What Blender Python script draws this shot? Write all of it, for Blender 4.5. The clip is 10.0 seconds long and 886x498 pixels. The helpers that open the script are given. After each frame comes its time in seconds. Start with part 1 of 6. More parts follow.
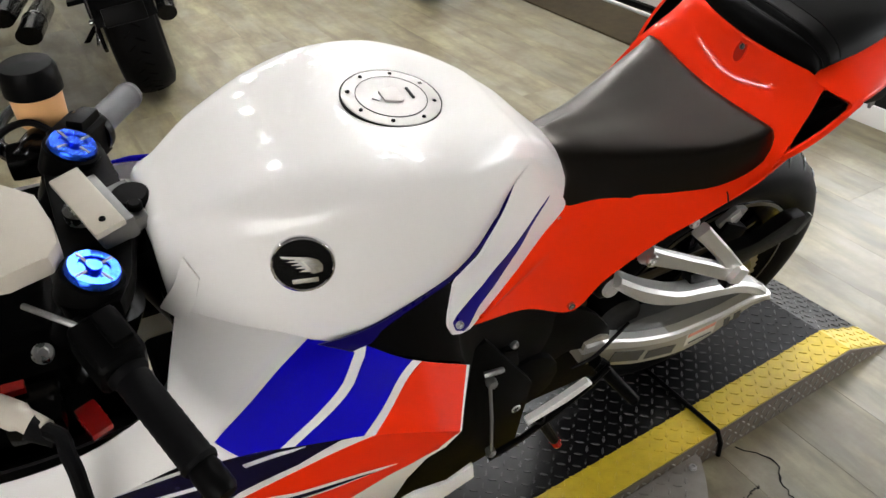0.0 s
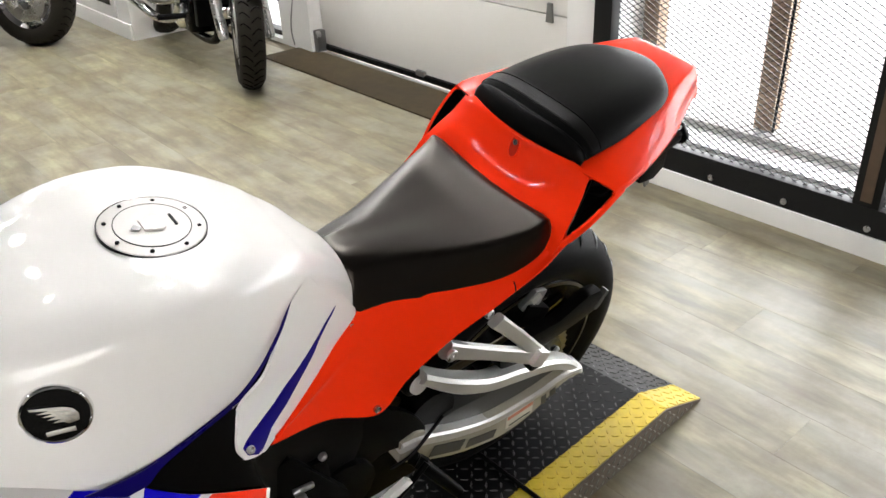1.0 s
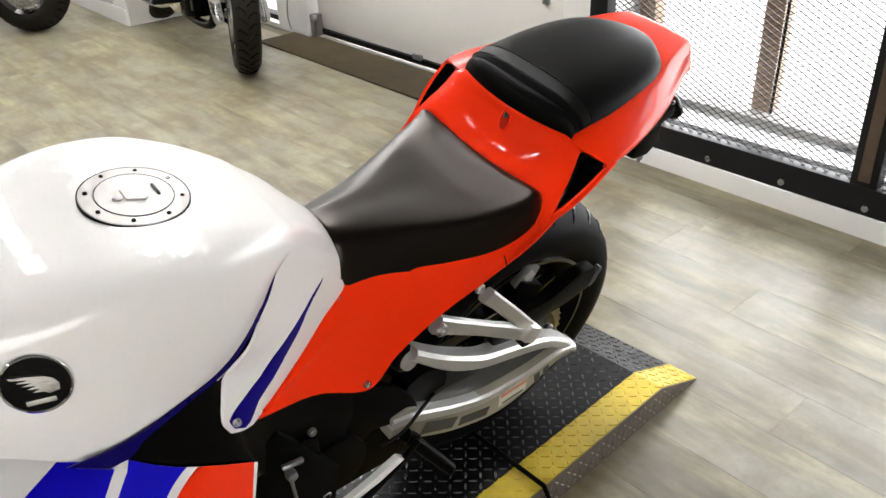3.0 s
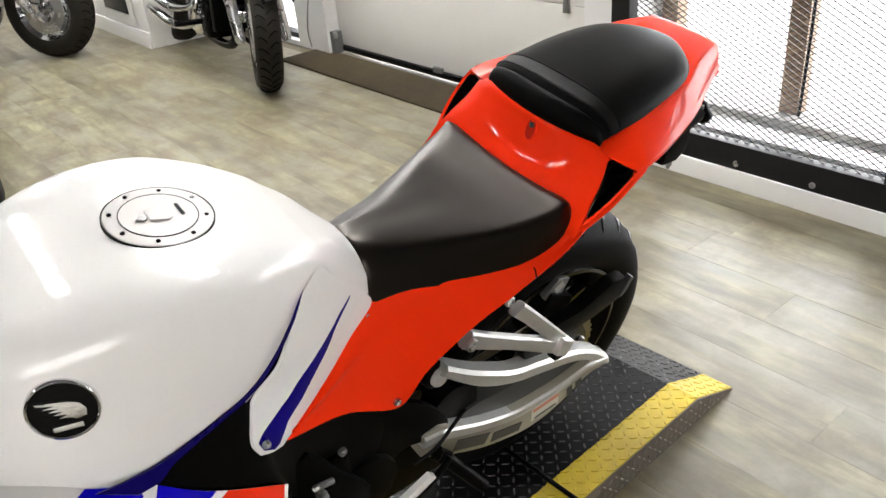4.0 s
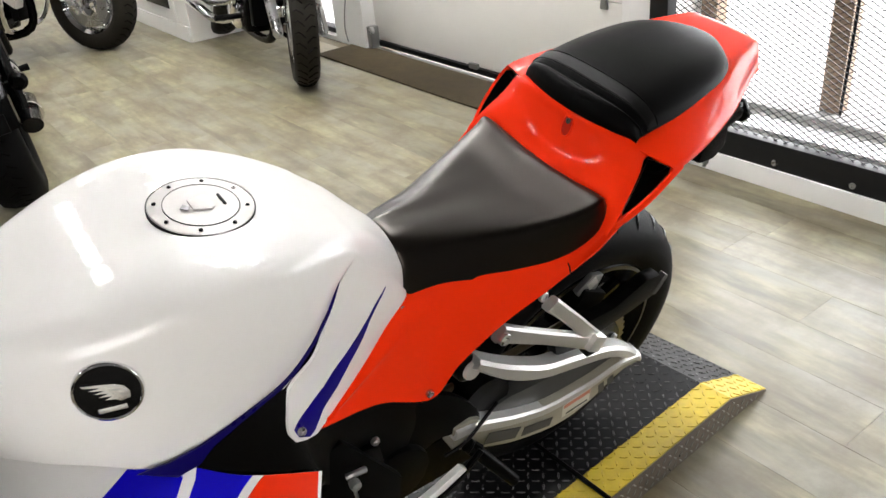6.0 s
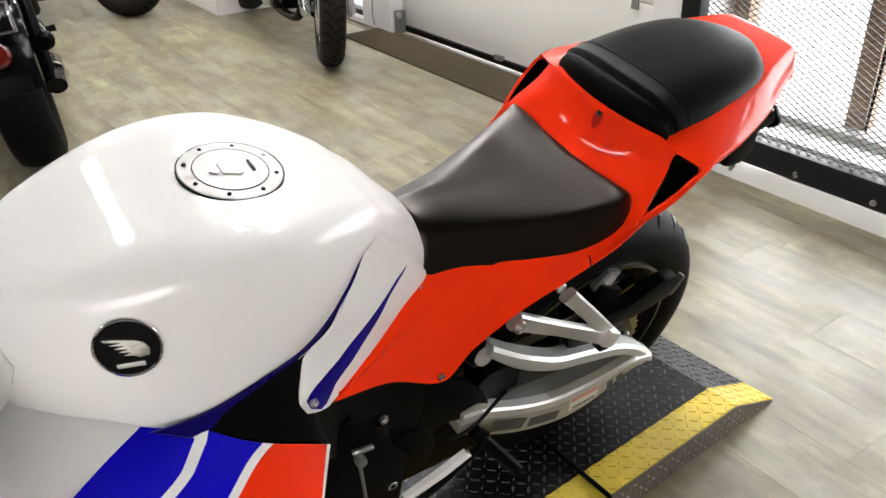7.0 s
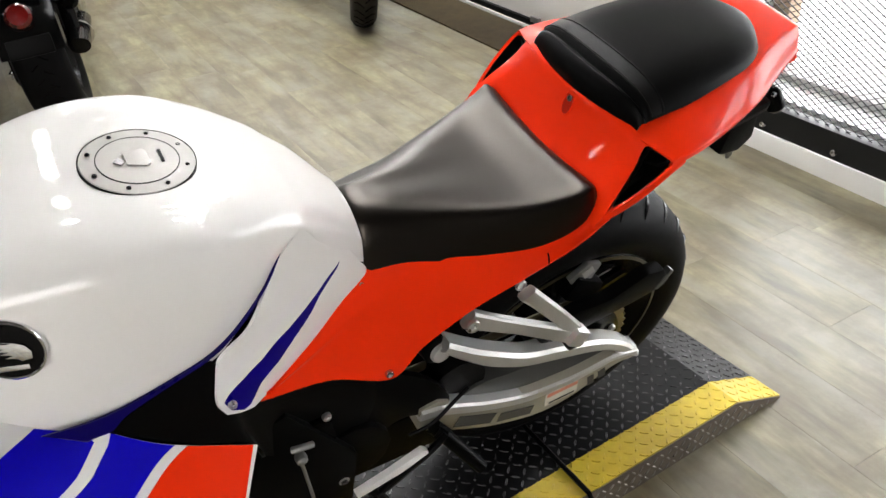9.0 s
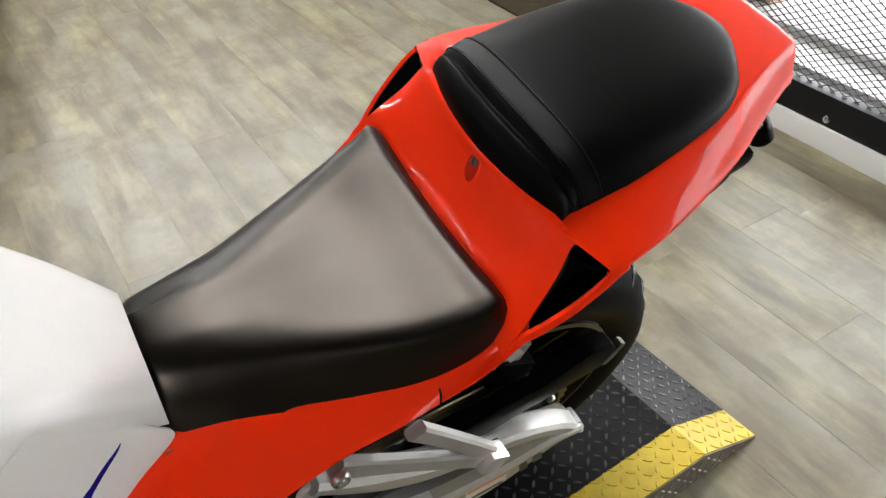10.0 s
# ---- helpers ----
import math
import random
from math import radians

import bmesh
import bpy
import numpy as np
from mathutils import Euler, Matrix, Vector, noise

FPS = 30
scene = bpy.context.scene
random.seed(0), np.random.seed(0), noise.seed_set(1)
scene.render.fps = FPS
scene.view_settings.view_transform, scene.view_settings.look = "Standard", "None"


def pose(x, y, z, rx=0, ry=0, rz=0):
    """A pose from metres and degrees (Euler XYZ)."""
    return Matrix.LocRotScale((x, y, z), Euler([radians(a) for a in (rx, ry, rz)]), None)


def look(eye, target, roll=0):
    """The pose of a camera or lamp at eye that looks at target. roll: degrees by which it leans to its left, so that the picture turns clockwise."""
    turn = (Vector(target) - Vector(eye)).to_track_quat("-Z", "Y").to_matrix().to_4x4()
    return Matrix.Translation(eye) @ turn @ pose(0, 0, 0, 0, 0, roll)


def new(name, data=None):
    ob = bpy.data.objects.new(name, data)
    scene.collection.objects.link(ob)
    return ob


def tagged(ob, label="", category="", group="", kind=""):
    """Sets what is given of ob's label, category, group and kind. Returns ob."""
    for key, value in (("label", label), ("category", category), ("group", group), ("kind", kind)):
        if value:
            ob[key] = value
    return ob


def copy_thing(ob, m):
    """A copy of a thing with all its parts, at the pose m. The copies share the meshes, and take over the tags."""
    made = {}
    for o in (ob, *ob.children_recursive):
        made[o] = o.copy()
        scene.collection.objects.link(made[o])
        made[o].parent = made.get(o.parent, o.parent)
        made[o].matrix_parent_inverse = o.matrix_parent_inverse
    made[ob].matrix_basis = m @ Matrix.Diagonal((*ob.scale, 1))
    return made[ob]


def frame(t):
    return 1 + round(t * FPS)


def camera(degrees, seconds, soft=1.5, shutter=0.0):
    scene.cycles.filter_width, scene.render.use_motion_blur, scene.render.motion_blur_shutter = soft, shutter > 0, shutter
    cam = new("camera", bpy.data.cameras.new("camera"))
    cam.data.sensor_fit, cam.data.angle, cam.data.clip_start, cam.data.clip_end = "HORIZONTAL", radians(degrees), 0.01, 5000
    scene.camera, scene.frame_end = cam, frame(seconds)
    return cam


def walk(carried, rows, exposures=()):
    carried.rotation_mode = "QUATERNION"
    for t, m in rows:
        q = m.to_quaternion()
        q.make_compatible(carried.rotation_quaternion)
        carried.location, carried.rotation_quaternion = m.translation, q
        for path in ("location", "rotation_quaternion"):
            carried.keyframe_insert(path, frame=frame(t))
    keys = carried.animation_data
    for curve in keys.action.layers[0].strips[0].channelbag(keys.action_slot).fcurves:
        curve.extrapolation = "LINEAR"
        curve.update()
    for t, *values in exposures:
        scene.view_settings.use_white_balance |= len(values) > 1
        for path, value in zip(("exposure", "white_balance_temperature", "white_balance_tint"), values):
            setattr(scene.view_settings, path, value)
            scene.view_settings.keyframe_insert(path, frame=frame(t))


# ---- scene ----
cam = camera(57.5, 10.0)
PATH = [
    (0, (-0.363, -0.802, 1.343), (0.409, 0.661, 0.219), -3.6),
    (0.2, (-0.336, -0.805, 1.348), (0.491, 0.609, 0.205), -4.1),
    (0.5, (-0.309, -0.816, 1.35), (0.641, 0.546, 0.235), -3.2),
    (0.8, (-0.274, -0.828, 1.37), (0.794, 0.515, 0.348), -3.8),
    (1, (-0.264, -0.841, 1.375), (0.844, 0.504, 0.394), -2.8),
    (1.5, (-0.259, -0.854, 1.368), (0.853, 0.48, 0.377), -4.3),
    (2, (-0.26, -0.853, 1.364), (0.839, 0.471, 0.344), -3.5),
    (3.5, (-0.248, -0.849, 1.344), (0.853, 0.5, 0.361), -3.3),
    (4, (-0.245, -0.833, 1.34), (0.818, 0.553, 0.366), -5.4),
    (4.5, (-0.249, -0.822, 1.33), (0.769, 0.573, 0.322), -5.0),
    (5, (-0.253, -0.836, 1.341), (0.741, 0.6, 0.365), -6.4),
    (5.5, (-0.254, -0.839, 1.343), (0.728, 0.608, 0.373), -6.7),
    (6.8, (-0.266, -0.836, 1.338), (0.736, 0.583, 0.346), -2.6),
    (7, (-0.273, -0.83, 1.332), (0.702, 0.606, 0.339), -2.0),
    (7.5, (-0.31, -0.81, 1.342), (0.653, 0.633, 0.346), -1.7),
    (7.8, (-0.366, -0.823, 1.328), (0.616, 0.556, 0.27), -1.6),
    (8, (-0.397, -0.825, 1.308), (0.616, 0.463, 0.162), 0.8),
    (8.2, (-0.388, -0.81, 1.293), (0.619, 0.469, 0.133), -0.1),
    (8.5, (-0.296, -0.815, 1.3), (0.671, 0.497, 0.141), 0.1),
    (8.7, (-0.196, -0.845, 1.326), (0.717, 0.56, 0.24), 3.7),
    (9, (-0.104, -0.842, 1.334), (0.724, 0.626, 0.258), -2.8),
    (9.2, (-0.052, -0.831, 1.356), (0.793, 0.605, 0.252), -5.8),
    (9.5, (0.038, -0.729, 1.343), (0.936, 0.667, 0.227), -5.1),
    (9.8, (0.138, -0.656, 1.348), (0.934, 0.755, 0.179), -6.0),
    (10, (0.212, -0.574, 1.339), (0.996, 0.765, 0.078), -2.8),
]
walk(cam, [(t, look(eye, target, roll)) for t, eye, target, roll in PATH],
     [(0.0, -0.28), (0.5, -0.20), (1.0, -0.15), (5.5, -0.15), (7.0, -0.16), (7.6, -0.22), (8.0, -0.33), (8.5, -0.38), (9.0, -0.24), (9.5, -0.28), (10.0, -0.42)])


# ---- light ----
world = bpy.data.worlds.new("world")
scene.world = world
world.use_nodes = True
sky = world.node_tree.nodes.new("ShaderNodeTexSky")
sky.sky_type, sky.sun_disc, sky.sun_elevation, sky.sun_rotation = "NISHITA", False, radians(35), radians(100)
world.node_tree.links.new(sky.outputs[0], world.node_tree.nodes["Background"].inputs["Color"])
world.node_tree.nodes["Background"].inputs["Strength"].default_value = 0.12


# ---- materials ----
def mat(name, color, rough=0.5, metal=0.0, coat=0.0, var=0.08, scale=30.0, bump=0.0, bump_scale=400.0, rvar=0.06, stretch=(1, 1, 1), island=0.0, spec=0.5):
    """A surface with a large and a fine variation of colour and roughness, and fine relief."""
    m = bpy.data.materials.new(name)
    m.use_nodes = True
    nt = m.node_tree
    b = nt.nodes["Principled BSDF"]
    b.inputs["Metallic"].default_value, b.inputs["Coat Weight"].default_value = metal, coat
    b.inputs["Coat Roughness"].default_value, b.inputs["Specular IOR Level"].default_value = 0.04, spec
    tc, mp = nt.nodes.new("ShaderNodeTexCoord"), nt.nodes.new("ShaderNodeMapping")
    mp.inputs["Scale"].default_value = stretch
    nt.links.new(tc.outputs["Object"], mp.inputs["Vector"])
    big, fine = nt.nodes.new("ShaderNodeTexNoise"), nt.nodes.new("ShaderNodeTexNoise")
    big.inputs["Scale"].default_value, fine.inputs["Scale"].default_value = scale * 0.2, scale * 3
    big.inputs["Detail"].default_value, fine.inputs["Detail"].default_value = 4, 5
    for n in (big, fine):
        nt.links.new(mp.outputs[0], n.inputs["Vector"])
    add = nt.nodes.new("ShaderNodeMath")
    add.operation = "MULTIPLY_ADD"
    nt.links.new(fine.outputs["Fac"], add.inputs[0])
    add.inputs[1].default_value = 0.5
    nt.links.new(big.outputs["Fac"], add.inputs[2])
    last = add.outputs[0]
    if island:
        info = nt.nodes.new("ShaderNodeObjectInfo")
        more = nt.nodes.new("ShaderNodeMath")
        more.operation = "MULTIPLY_ADD"
        nt.links.new(info.outputs["Random"], more.inputs[0])
        more.inputs[1].default_value = island
        nt.links.new(last, more.inputs[2])
        last = more.outputs[0]
    ramp = nt.nodes.new("ShaderNodeMapRange")
    ramp.inputs["From Min"].default_value, ramp.inputs["From Max"].default_value = 0.4, 1.1 + island
    ramp.inputs["To Min"].default_value, ramp.inputs["To Max"].default_value = 1 - var, 1 + var
    nt.links.new(last, ramp.inputs["Value"])
    mul = nt.nodes.new("ShaderNodeVectorMath")
    mul.operation = "SCALE"
    mul.inputs[0].default_value = color
    nt.links.new(ramp.outputs[0], mul.inputs["Scale"])
    nt.links.new(mul.outputs[0], b.inputs["Base Color"])
    rr = nt.nodes.new("ShaderNodeMapRange")
    rr.inputs["From Min"].default_value, rr.inputs["From Max"].default_value = 0.4, 1.1
    rr.inputs["To Min"].default_value, rr.inputs["To Max"].default_value = max(0.02, rough - rvar), min(1, rough + rvar)
    nt.links.new(add.outputs[0], rr.inputs["Value"])
    nt.links.new(rr.outputs[0], b.inputs["Roughness"])
    if bump:
        grain, bp = nt.nodes.new("ShaderNodeTexNoise"), nt.nodes.new("ShaderNodeBump")
        grain.inputs["Scale"].default_value, grain.inputs["Detail"].default_value = bump_scale, 3
        bp.inputs["Strength"].default_value, bp.inputs["Distance"].default_value = bump, 0.002
        nt.links.new(mp.outputs[0], grain.inputs["Vector"])
        nt.links.new(grain.outputs["Fac"], bp.inputs["Height"])
        nt.links.new(bp.outputs[0], b.inputs["Normal"])
    return m


def glow(name, color, strength):
    m = bpy.data.materials.new(name)
    m.use_nodes = True
    b = m.node_tree.nodes["Principled BSDF"]
    b.inputs["Base Color"].default_value = (*color, 1)
    b.inputs["Emission Color"].default_value, b.inputs["Emission Strength"].default_value = (*color, 1), strength
    return m


def plank_mat(name):
    """Printed oak vinyl: pale streaks along the plank, each plank with a tone of its own."""
    m = mat(name, (0.37, 0.31, 0.215), 0.38, var=0.1, scale=6, stretch=(1, 0.35, 1), rvar=0.05, island=0.35, spec=0.78)
    nt = m.node_tree
    b = nt.nodes["Principled BSDF"]
    tc, mp = nt.nodes.new("ShaderNodeTexCoord"), nt.nodes.new("ShaderNodeMapping")
    info = nt.nodes.new("ShaderNodeObjectInfo")
    shift = nt.nodes.new("ShaderNodeVectorMath")
    shift.operation = "MULTIPLY_ADD"
    comb = nt.nodes.new("ShaderNodeCombineXYZ")
    for k in range(3):
        nt.links.new(info.outputs["Random"], comb.inputs[k])
    shift.inputs[1].default_value = (37, 53, 11)
    nt.links.new(comb.outputs[0], shift.inputs[0])
    nt.links.new(tc.outputs["Object"], shift.inputs[2])
    mp.inputs["Scale"].default_value = (1, 0.22, 1)
    nt.links.new(shift.outputs[0], mp.inputs["Vector"])
    streak, cloud = nt.nodes.new("ShaderNodeTexNoise"), nt.nodes.new("ShaderNodeTexNoise")
    streak.inputs["Scale"].default_value, streak.inputs["Detail"].default_value, streak.inputs["Roughness"].default_value = 13, 6, 0.62
    cloud.inputs["Scale"].default_value, cloud.inputs["Detail"].default_value = 9, 3
    nt.links.new(mp.outputs[0], streak.inputs["Vector"])
    nt.links.new(mp.outputs[0], cloud.inputs["Vector"])
    ramp = nt.nodes.new("ShaderNodeValToRGB")
    e = ramp.color_ramp.elements
    e[0].position, e[0].color = 0.36, (0.100, 0.082, 0.043, 1)
    e[1].position, e[1].color = 0.66, (0.280, 0.255, 0.150, 1)
    mid = e.new(0.5)
    mid.color = (0.178, 0.154, 0.086, 1)
    nt.links.new(streak.outputs["Fac"], ramp.inputs["Fac"])
    grey = nt.nodes.new("ShaderNodeMixRGB")
    grey.inputs["Color2"].default_value = (0.222, 0.210, 0.160, 1)
    cr2 = nt.nodes.new("ShaderNodeMapRange")
    cr2.inputs["From Min"].default_value, cr2.inputs["From Max"].default_value, cr2.inputs["To Max"].default_value = 0.46, 0.64, 0.8
    nt.links.new(cloud.outputs["Fac"], cr2.inputs["Value"])
    nt.links.new(cr2.outputs[0], grey.inputs["Fac"])
    nt.links.new(ramp.outputs[0], grey.inputs["Color1"])
    tone = nt.nodes.new("ShaderNodeMapRange")
    tone.inputs["To Min"].default_value, tone.inputs["To Max"].default_value = 0.84, 1.10
    nt.links.new(info.outputs["Random"], tone.inputs["Value"])
    mul = nt.nodes.new("ShaderNodeVectorMath")
    mul.operation = "SCALE"
    nt.links.new(grey.outputs[0], mul.inputs[0])
    nt.links.new(tone.outputs[0], mul.inputs["Scale"])
    # trodden-in brown dirt in blotches that cross the joints
    geo, dirt, fade = nt.nodes.new("ShaderNodeNewGeometry"), nt.nodes.new("ShaderNodeTexNoise"), nt.nodes.new("ShaderNodeMapRange")
    dirt.inputs["Scale"].default_value, dirt.inputs["Detail"].default_value, dirt.inputs["Roughness"].default_value = 4.5, 7, 0.68
    nt.links.new(geo.outputs["Position"], dirt.inputs["Vector"])
    fade.inputs["From Min"].default_value, fade.inputs["From Max"].default_value, fade.inputs["To Max"].default_value = 0.44, 0.68, 0.80
    nt.links.new(dirt.outputs["Fac"], fade.inputs["Value"])
    soil = nt.nodes.new("ShaderNodeMixRGB")
    soil.inputs["Color2"].default_value = (0.098, 0.070, 0.033, 1)
    nt.links.new(fade.outputs[0], soil.inputs["Fac"])
    nt.links.new(mul.outputs[0], soil.inputs["Color1"])
    nt.links.new(soil.outputs[0], b.inputs["Base Color"])
    bp = nt.nodes.new("ShaderNodeBump")
    bp.inputs["Strength"].default_value, bp.inputs["Distance"].default_value = 0.06, 0.001
    nt.links.new(streak.outputs["Fac"], bp.inputs["Height"])
    nt.links.new(bp.outputs[0], b.inputs["Normal"])
    return m


WHITE = mat("pearl_white_paint", (0.80, 0.785, 0.765), 0.35, spec=0.3, coat=0.6, var=0.015, scale=8, rvar=0.03)
RED = mat("orange_red_paint", (0.86, 0.028, 0.003), 0.45, coat=0.30, spec=0.05, var=0.04, scale=8, rvar=0.04)
BLUE = mat("deep_blue_paint", (0.006, 0.003, 0.46), 0.22, coat=0.1, spec=0.25, var=0.06, scale=10, rvar=0.04)
FLASHBLUE = mat("dark_blue_paint", (0.004, 0.0015, 0.085), 0.3, coat=0.0, spec=0.12, var=0.06, scale=10, rvar=0.04)
STRIPEBLUE = mat("blue_stripe_film", (0.006, 0.002, 0.17), 0.3, coat=0.0, spec=0.05, var=0.06, scale=10, rvar=0.04)
NAVY = mat("navy_paint", (0.004, 0.003, 0.022), 0.25, coat=0.0, spec=0.10, var=0.08, scale=10)
LEATHER = mat("black_vinyl", (0.0018, 0.0015, 0.0012), 0.315, var=0.3, scale=14, bump=0.03, bump_scale=900, rvar=0.02, spec=0.35)
LEATHER.node_tree.nodes["Principled BSDF"].inputs["Specular Tint"].default_value = (1.0, 0.87, 0.75, 1)
PADVINYL = mat("matt_black_vinyl", (0.0016, 0.0016, 0.0016), 0.38, var=0.3, scale=14, bump=0.06, bump_scale=900, rvar=0.06, spec=0.05)
BAND = mat("ribbed_grey_vinyl", (0.0040, 0.0038, 0.0036), 0.40, var=0.2, scale=20, bump=0.2, bump_scale=1200, spec=0.09)
PLASTIC = mat("satin_black_plastic", (0.0025, 0.0025, 0.0025), 0.38, var=0.15, scale=20, bump=0.1, bump_scale=1200, spec=0.04)
GLOSSBLACK = mat("gloss_black", (0.002, 0.002, 0.002), 0.16, coat=0.0, spec=0.09, var=0.1)
DARK = mat("oily_dark_metal", (0.0028, 0.0028, 0.0028), 0.5, metal=0.3, var=0.3, scale=25, rvar=0.12, bump=0.1, bump_scale=300, spec=0.045)
RUBBER = mat("tyre_rubber", (0.0030, 0.0030, 0.0033), 0.55, var=0.25, scale=20, bump=0.12, bump_scale=700, spec=0.05)
DUSTYRUBBER = mat("dusty_tyre_rubber", (0.016, 0.014, 0.011), 0.6, var=0.3, scale=20, bump=0.12, bump_scale=700, spec=0.10)
GRIPGREY = mat("worn_grey_grip", (0.06, 0.06, 0.065), 0.6, var=0.2, scale=20, bump=0.1, bump_scale=900)
ALU = mat("cast_aluminium", (0.62, 0.61, 0.59), 0.36, metal=0.75, var=0.06, scale=40, bump=0.06, bump_scale=900)
ALUDARK = mat("grey_aluminium", (0.26, 0.26, 0.255), 0.45, metal=0.8, var=0.15, scale=30, spec=0.3)
CHROME = mat("chrome", (0.75, 0.75, 0.76), 0.08, metal=1.0, var=0.04, rvar=0.03)
STEEL = mat("bolt_steel", (0.55, 0.55, 0.55), 0.28, metal=1.0, var=0.08)
CAPMETAL = mat("satin_cap_metal", (0.42, 0.40, 0.38), 0.40, metal=0.15, var=0.06, scale=40, spec=0.3)
CREAM = mat("cream_painted_metal", (0.47, 0.43, 0.36), 0.4, var=0.06, scale=20)
BLUEANO = mat("blue_anodised", (0.02, 0.10, 0.75), 0.2, metal=0.9, var=0.15, scale=60)
CAST = mat("champagne_cast_alloy", (0.36, 0.335, 0.27), 0.45, metal=0.35, var=0.08)
WEBGREY = mat("dull_grey_alloy", (0.055, 0.055, 0.052), 0.5, metal=0.3, var=0.12, scale=30)
WORNLUG = mat("worn_black_lug", (0.055, 0.055, 0.056), 0.28, metal=0.3, var=0.5, scale=10)
GOLDRIM = mat("yellow_rim_tape", (0.035, 0.028, 0.010), 0.4, var=0.1)
BRASS = mat("chain_steel", (0.17, 0.14, 0.085), 0.42, metal=0.9, var=0.2, scale=60)
FLUID = mat("brake_fluid_tank", (0.72, 0.40, 0.17), 0.35, var=0.06, scale=20)
REDPLASTIC = mat("red_plastic", (0.26, 0.006, 0.005), 0.25, coat=0.4, spec=0.3)
TAILRED = mat("dark_red_lens", (0.075, 0.003, 0.003), 0.12, coat=0.6, spec=0.4)
# darker copy of the orange-red, with the lock hollow's shade in the colour
SHADERED = mat("shaded_red_moulding", (0.42, 0.010, 0.003), 0.4, spec=0.12)
AMBER = mat("amber_lens", (0.75, 0.30, 0.03), 0.2, coat=0.5)
LABELWHITE = mat("label_white", (0.62, 0.60, 0.52), 0.45, var=0.05)
LABELDARK = mat("label_print", (0.05, 0.05, 0.045), 0.5, spec=0.3)
LABELRED = mat("label_orange", (0.55, 0.20, 0.12), 0.5)
TREAD = mat("black_tread_plate", (0.0045, 0.0045, 0.0050), 0.36, metal=0.0, spec=0.14, var=0.35, scale=9, rvar=0.1, bump=0.1, bump_scale=250)
YELLOW = mat("worn_yellow_paint", (0.50, 0.365, 0.014), 0.45, var=0.34, scale=14, bump=0.1, bump_scale=250)
# smooth bare-metal lugs, with their highlights put into the colour
BRIGHTLUG = mat("highlight_lug", (0.25, 0.235, 0.21), 0.3, metal=0.7, var=0.3, scale=14)
# darker copy of the bare plate: the side's shade is put into the colour
SIDEPLATE = mat("shaded_tread_plate", (0.13, 0.105, 0.08), 0.45, metal=0.5, var=0.35, scale=14, rvar=0.1, bump=0.1, bump_scale=250)
BAREPLATE = mat("bare_tread_plate", (0.27, 0.25, 0.225), 0.40, metal=0.6, var=0.3, scale=14, rvar=0.1, bump=0.1, bump_scale=250)
WALLPAINT = mat("white_wall_paint", (0.76, 0.75, 0.73), 0.6, var=0.04, scale=3, bump=0.05, bump_scale=150)
DOORPAINT = mat("cream_door_paint", (0.66, 0.64, 0.60), 0.5, var=0.03, scale=3, bump=0.1, bump_scale=200)
IRON = mat("black_iron", (0.009, 0.009, 0.0095), 0.5, metal=0.2, var=0.2, scale=15, bump=0.1, bump_scale=200, spec=0.25)
MAT_BROWN = mat("brown_entry_mat", (0.040, 0.030, 0.016), 0.85, var=0.7, scale=7, bump=0.4, bump_scale=300, spec=0.15)
CONCRETE = mat("grey_concrete", (0.45, 0.44, 0.42), 0.8, var=0.15, scale=8, bump=0.2, bump_scale=120)
RUST = mat("brown_rusted_steel", (0.085, 0.055, 0.035), 0.7, var=0.4, scale=12, bump=0.2, bump_scale=200)
TIMBER = mat("tan_timber", (0.36, 0.25, 0.17), 0.6, var=0.15, scale=10, stretch=(8, 8, 1))
GREYWALL = mat("grey_wall_paint", (0.22, 0.215, 0.21), 0.7, var=0.06, scale=3)
CEILPAINT = mat("ceiling_grey_paint", (0.12, 0.12, 0.12), 0.8, var=0.03, scale=2)
FLOORBASE = mat("floor_joint", (0.10, 0.078, 0.045), 0.6, var=0.1)
PLANK = plank_mat("oak_vinyl_plank")
LAMPGLOW = glow("lamp_diffuser", (0.985, 0.985, 0.985), 90.0)
SPOTGLOW = glow("downlight_diffuser", (1.0, 0.975, 0.945), 210.0)
# added fill glow for the unseen south opening
FILLGLOW = glow("added_fill_glow", (1.0, 0.972, 0.945), 12.0)
SKYGLOW = glow("bright_yard", (0.97, 0.98, 1.0), 14.0)


# ---- mesh helpers ----
def part(name, bm, material, parent=None, label="", angle=35, smooth=True):
    """Links a bmesh as one mesh object, under a thing or a part."""
    bmesh.ops.recalc_face_normals(bm, faces=bm.faces[:])
    me = bpy.data.meshes.new(name)
    bm.to_mesh(me)
    bm.free()
    me.materials.append(material)
    if smooth:
        me.polygons.foreach_set("use_smooth", [True] * len(me.polygons))
        me.set_sharp_from_angle(angle=radians(angle))
    ob = new(name, me)
    if parent:
        ob.parent = parent
    if label:
        ob["label"] = label
    return ob


def thing(name, m, label, category, group="", kind=""):
    ob = new(name)
    ob.empty_display_size = 0.05
    ob.matrix_world = m
    return tagged(ob, label, category, group, kind)


def clip(poly, axis, value, keep):
    out = []
    for i, p in enumerate(poly):
        q = poly[i - 1]
        ip, iq = (p[axis] - value) * keep >= 0, (q[axis] - value) * keep >= 0
        if ip != iq:
            k = (value - q[axis]) / (p[axis] - q[axis])
            out.append((q[0] + k * (p[0] - q[0]), q[1] + k * (p[1] - q[1])))
        if ip:
            out.append(p)
    return out


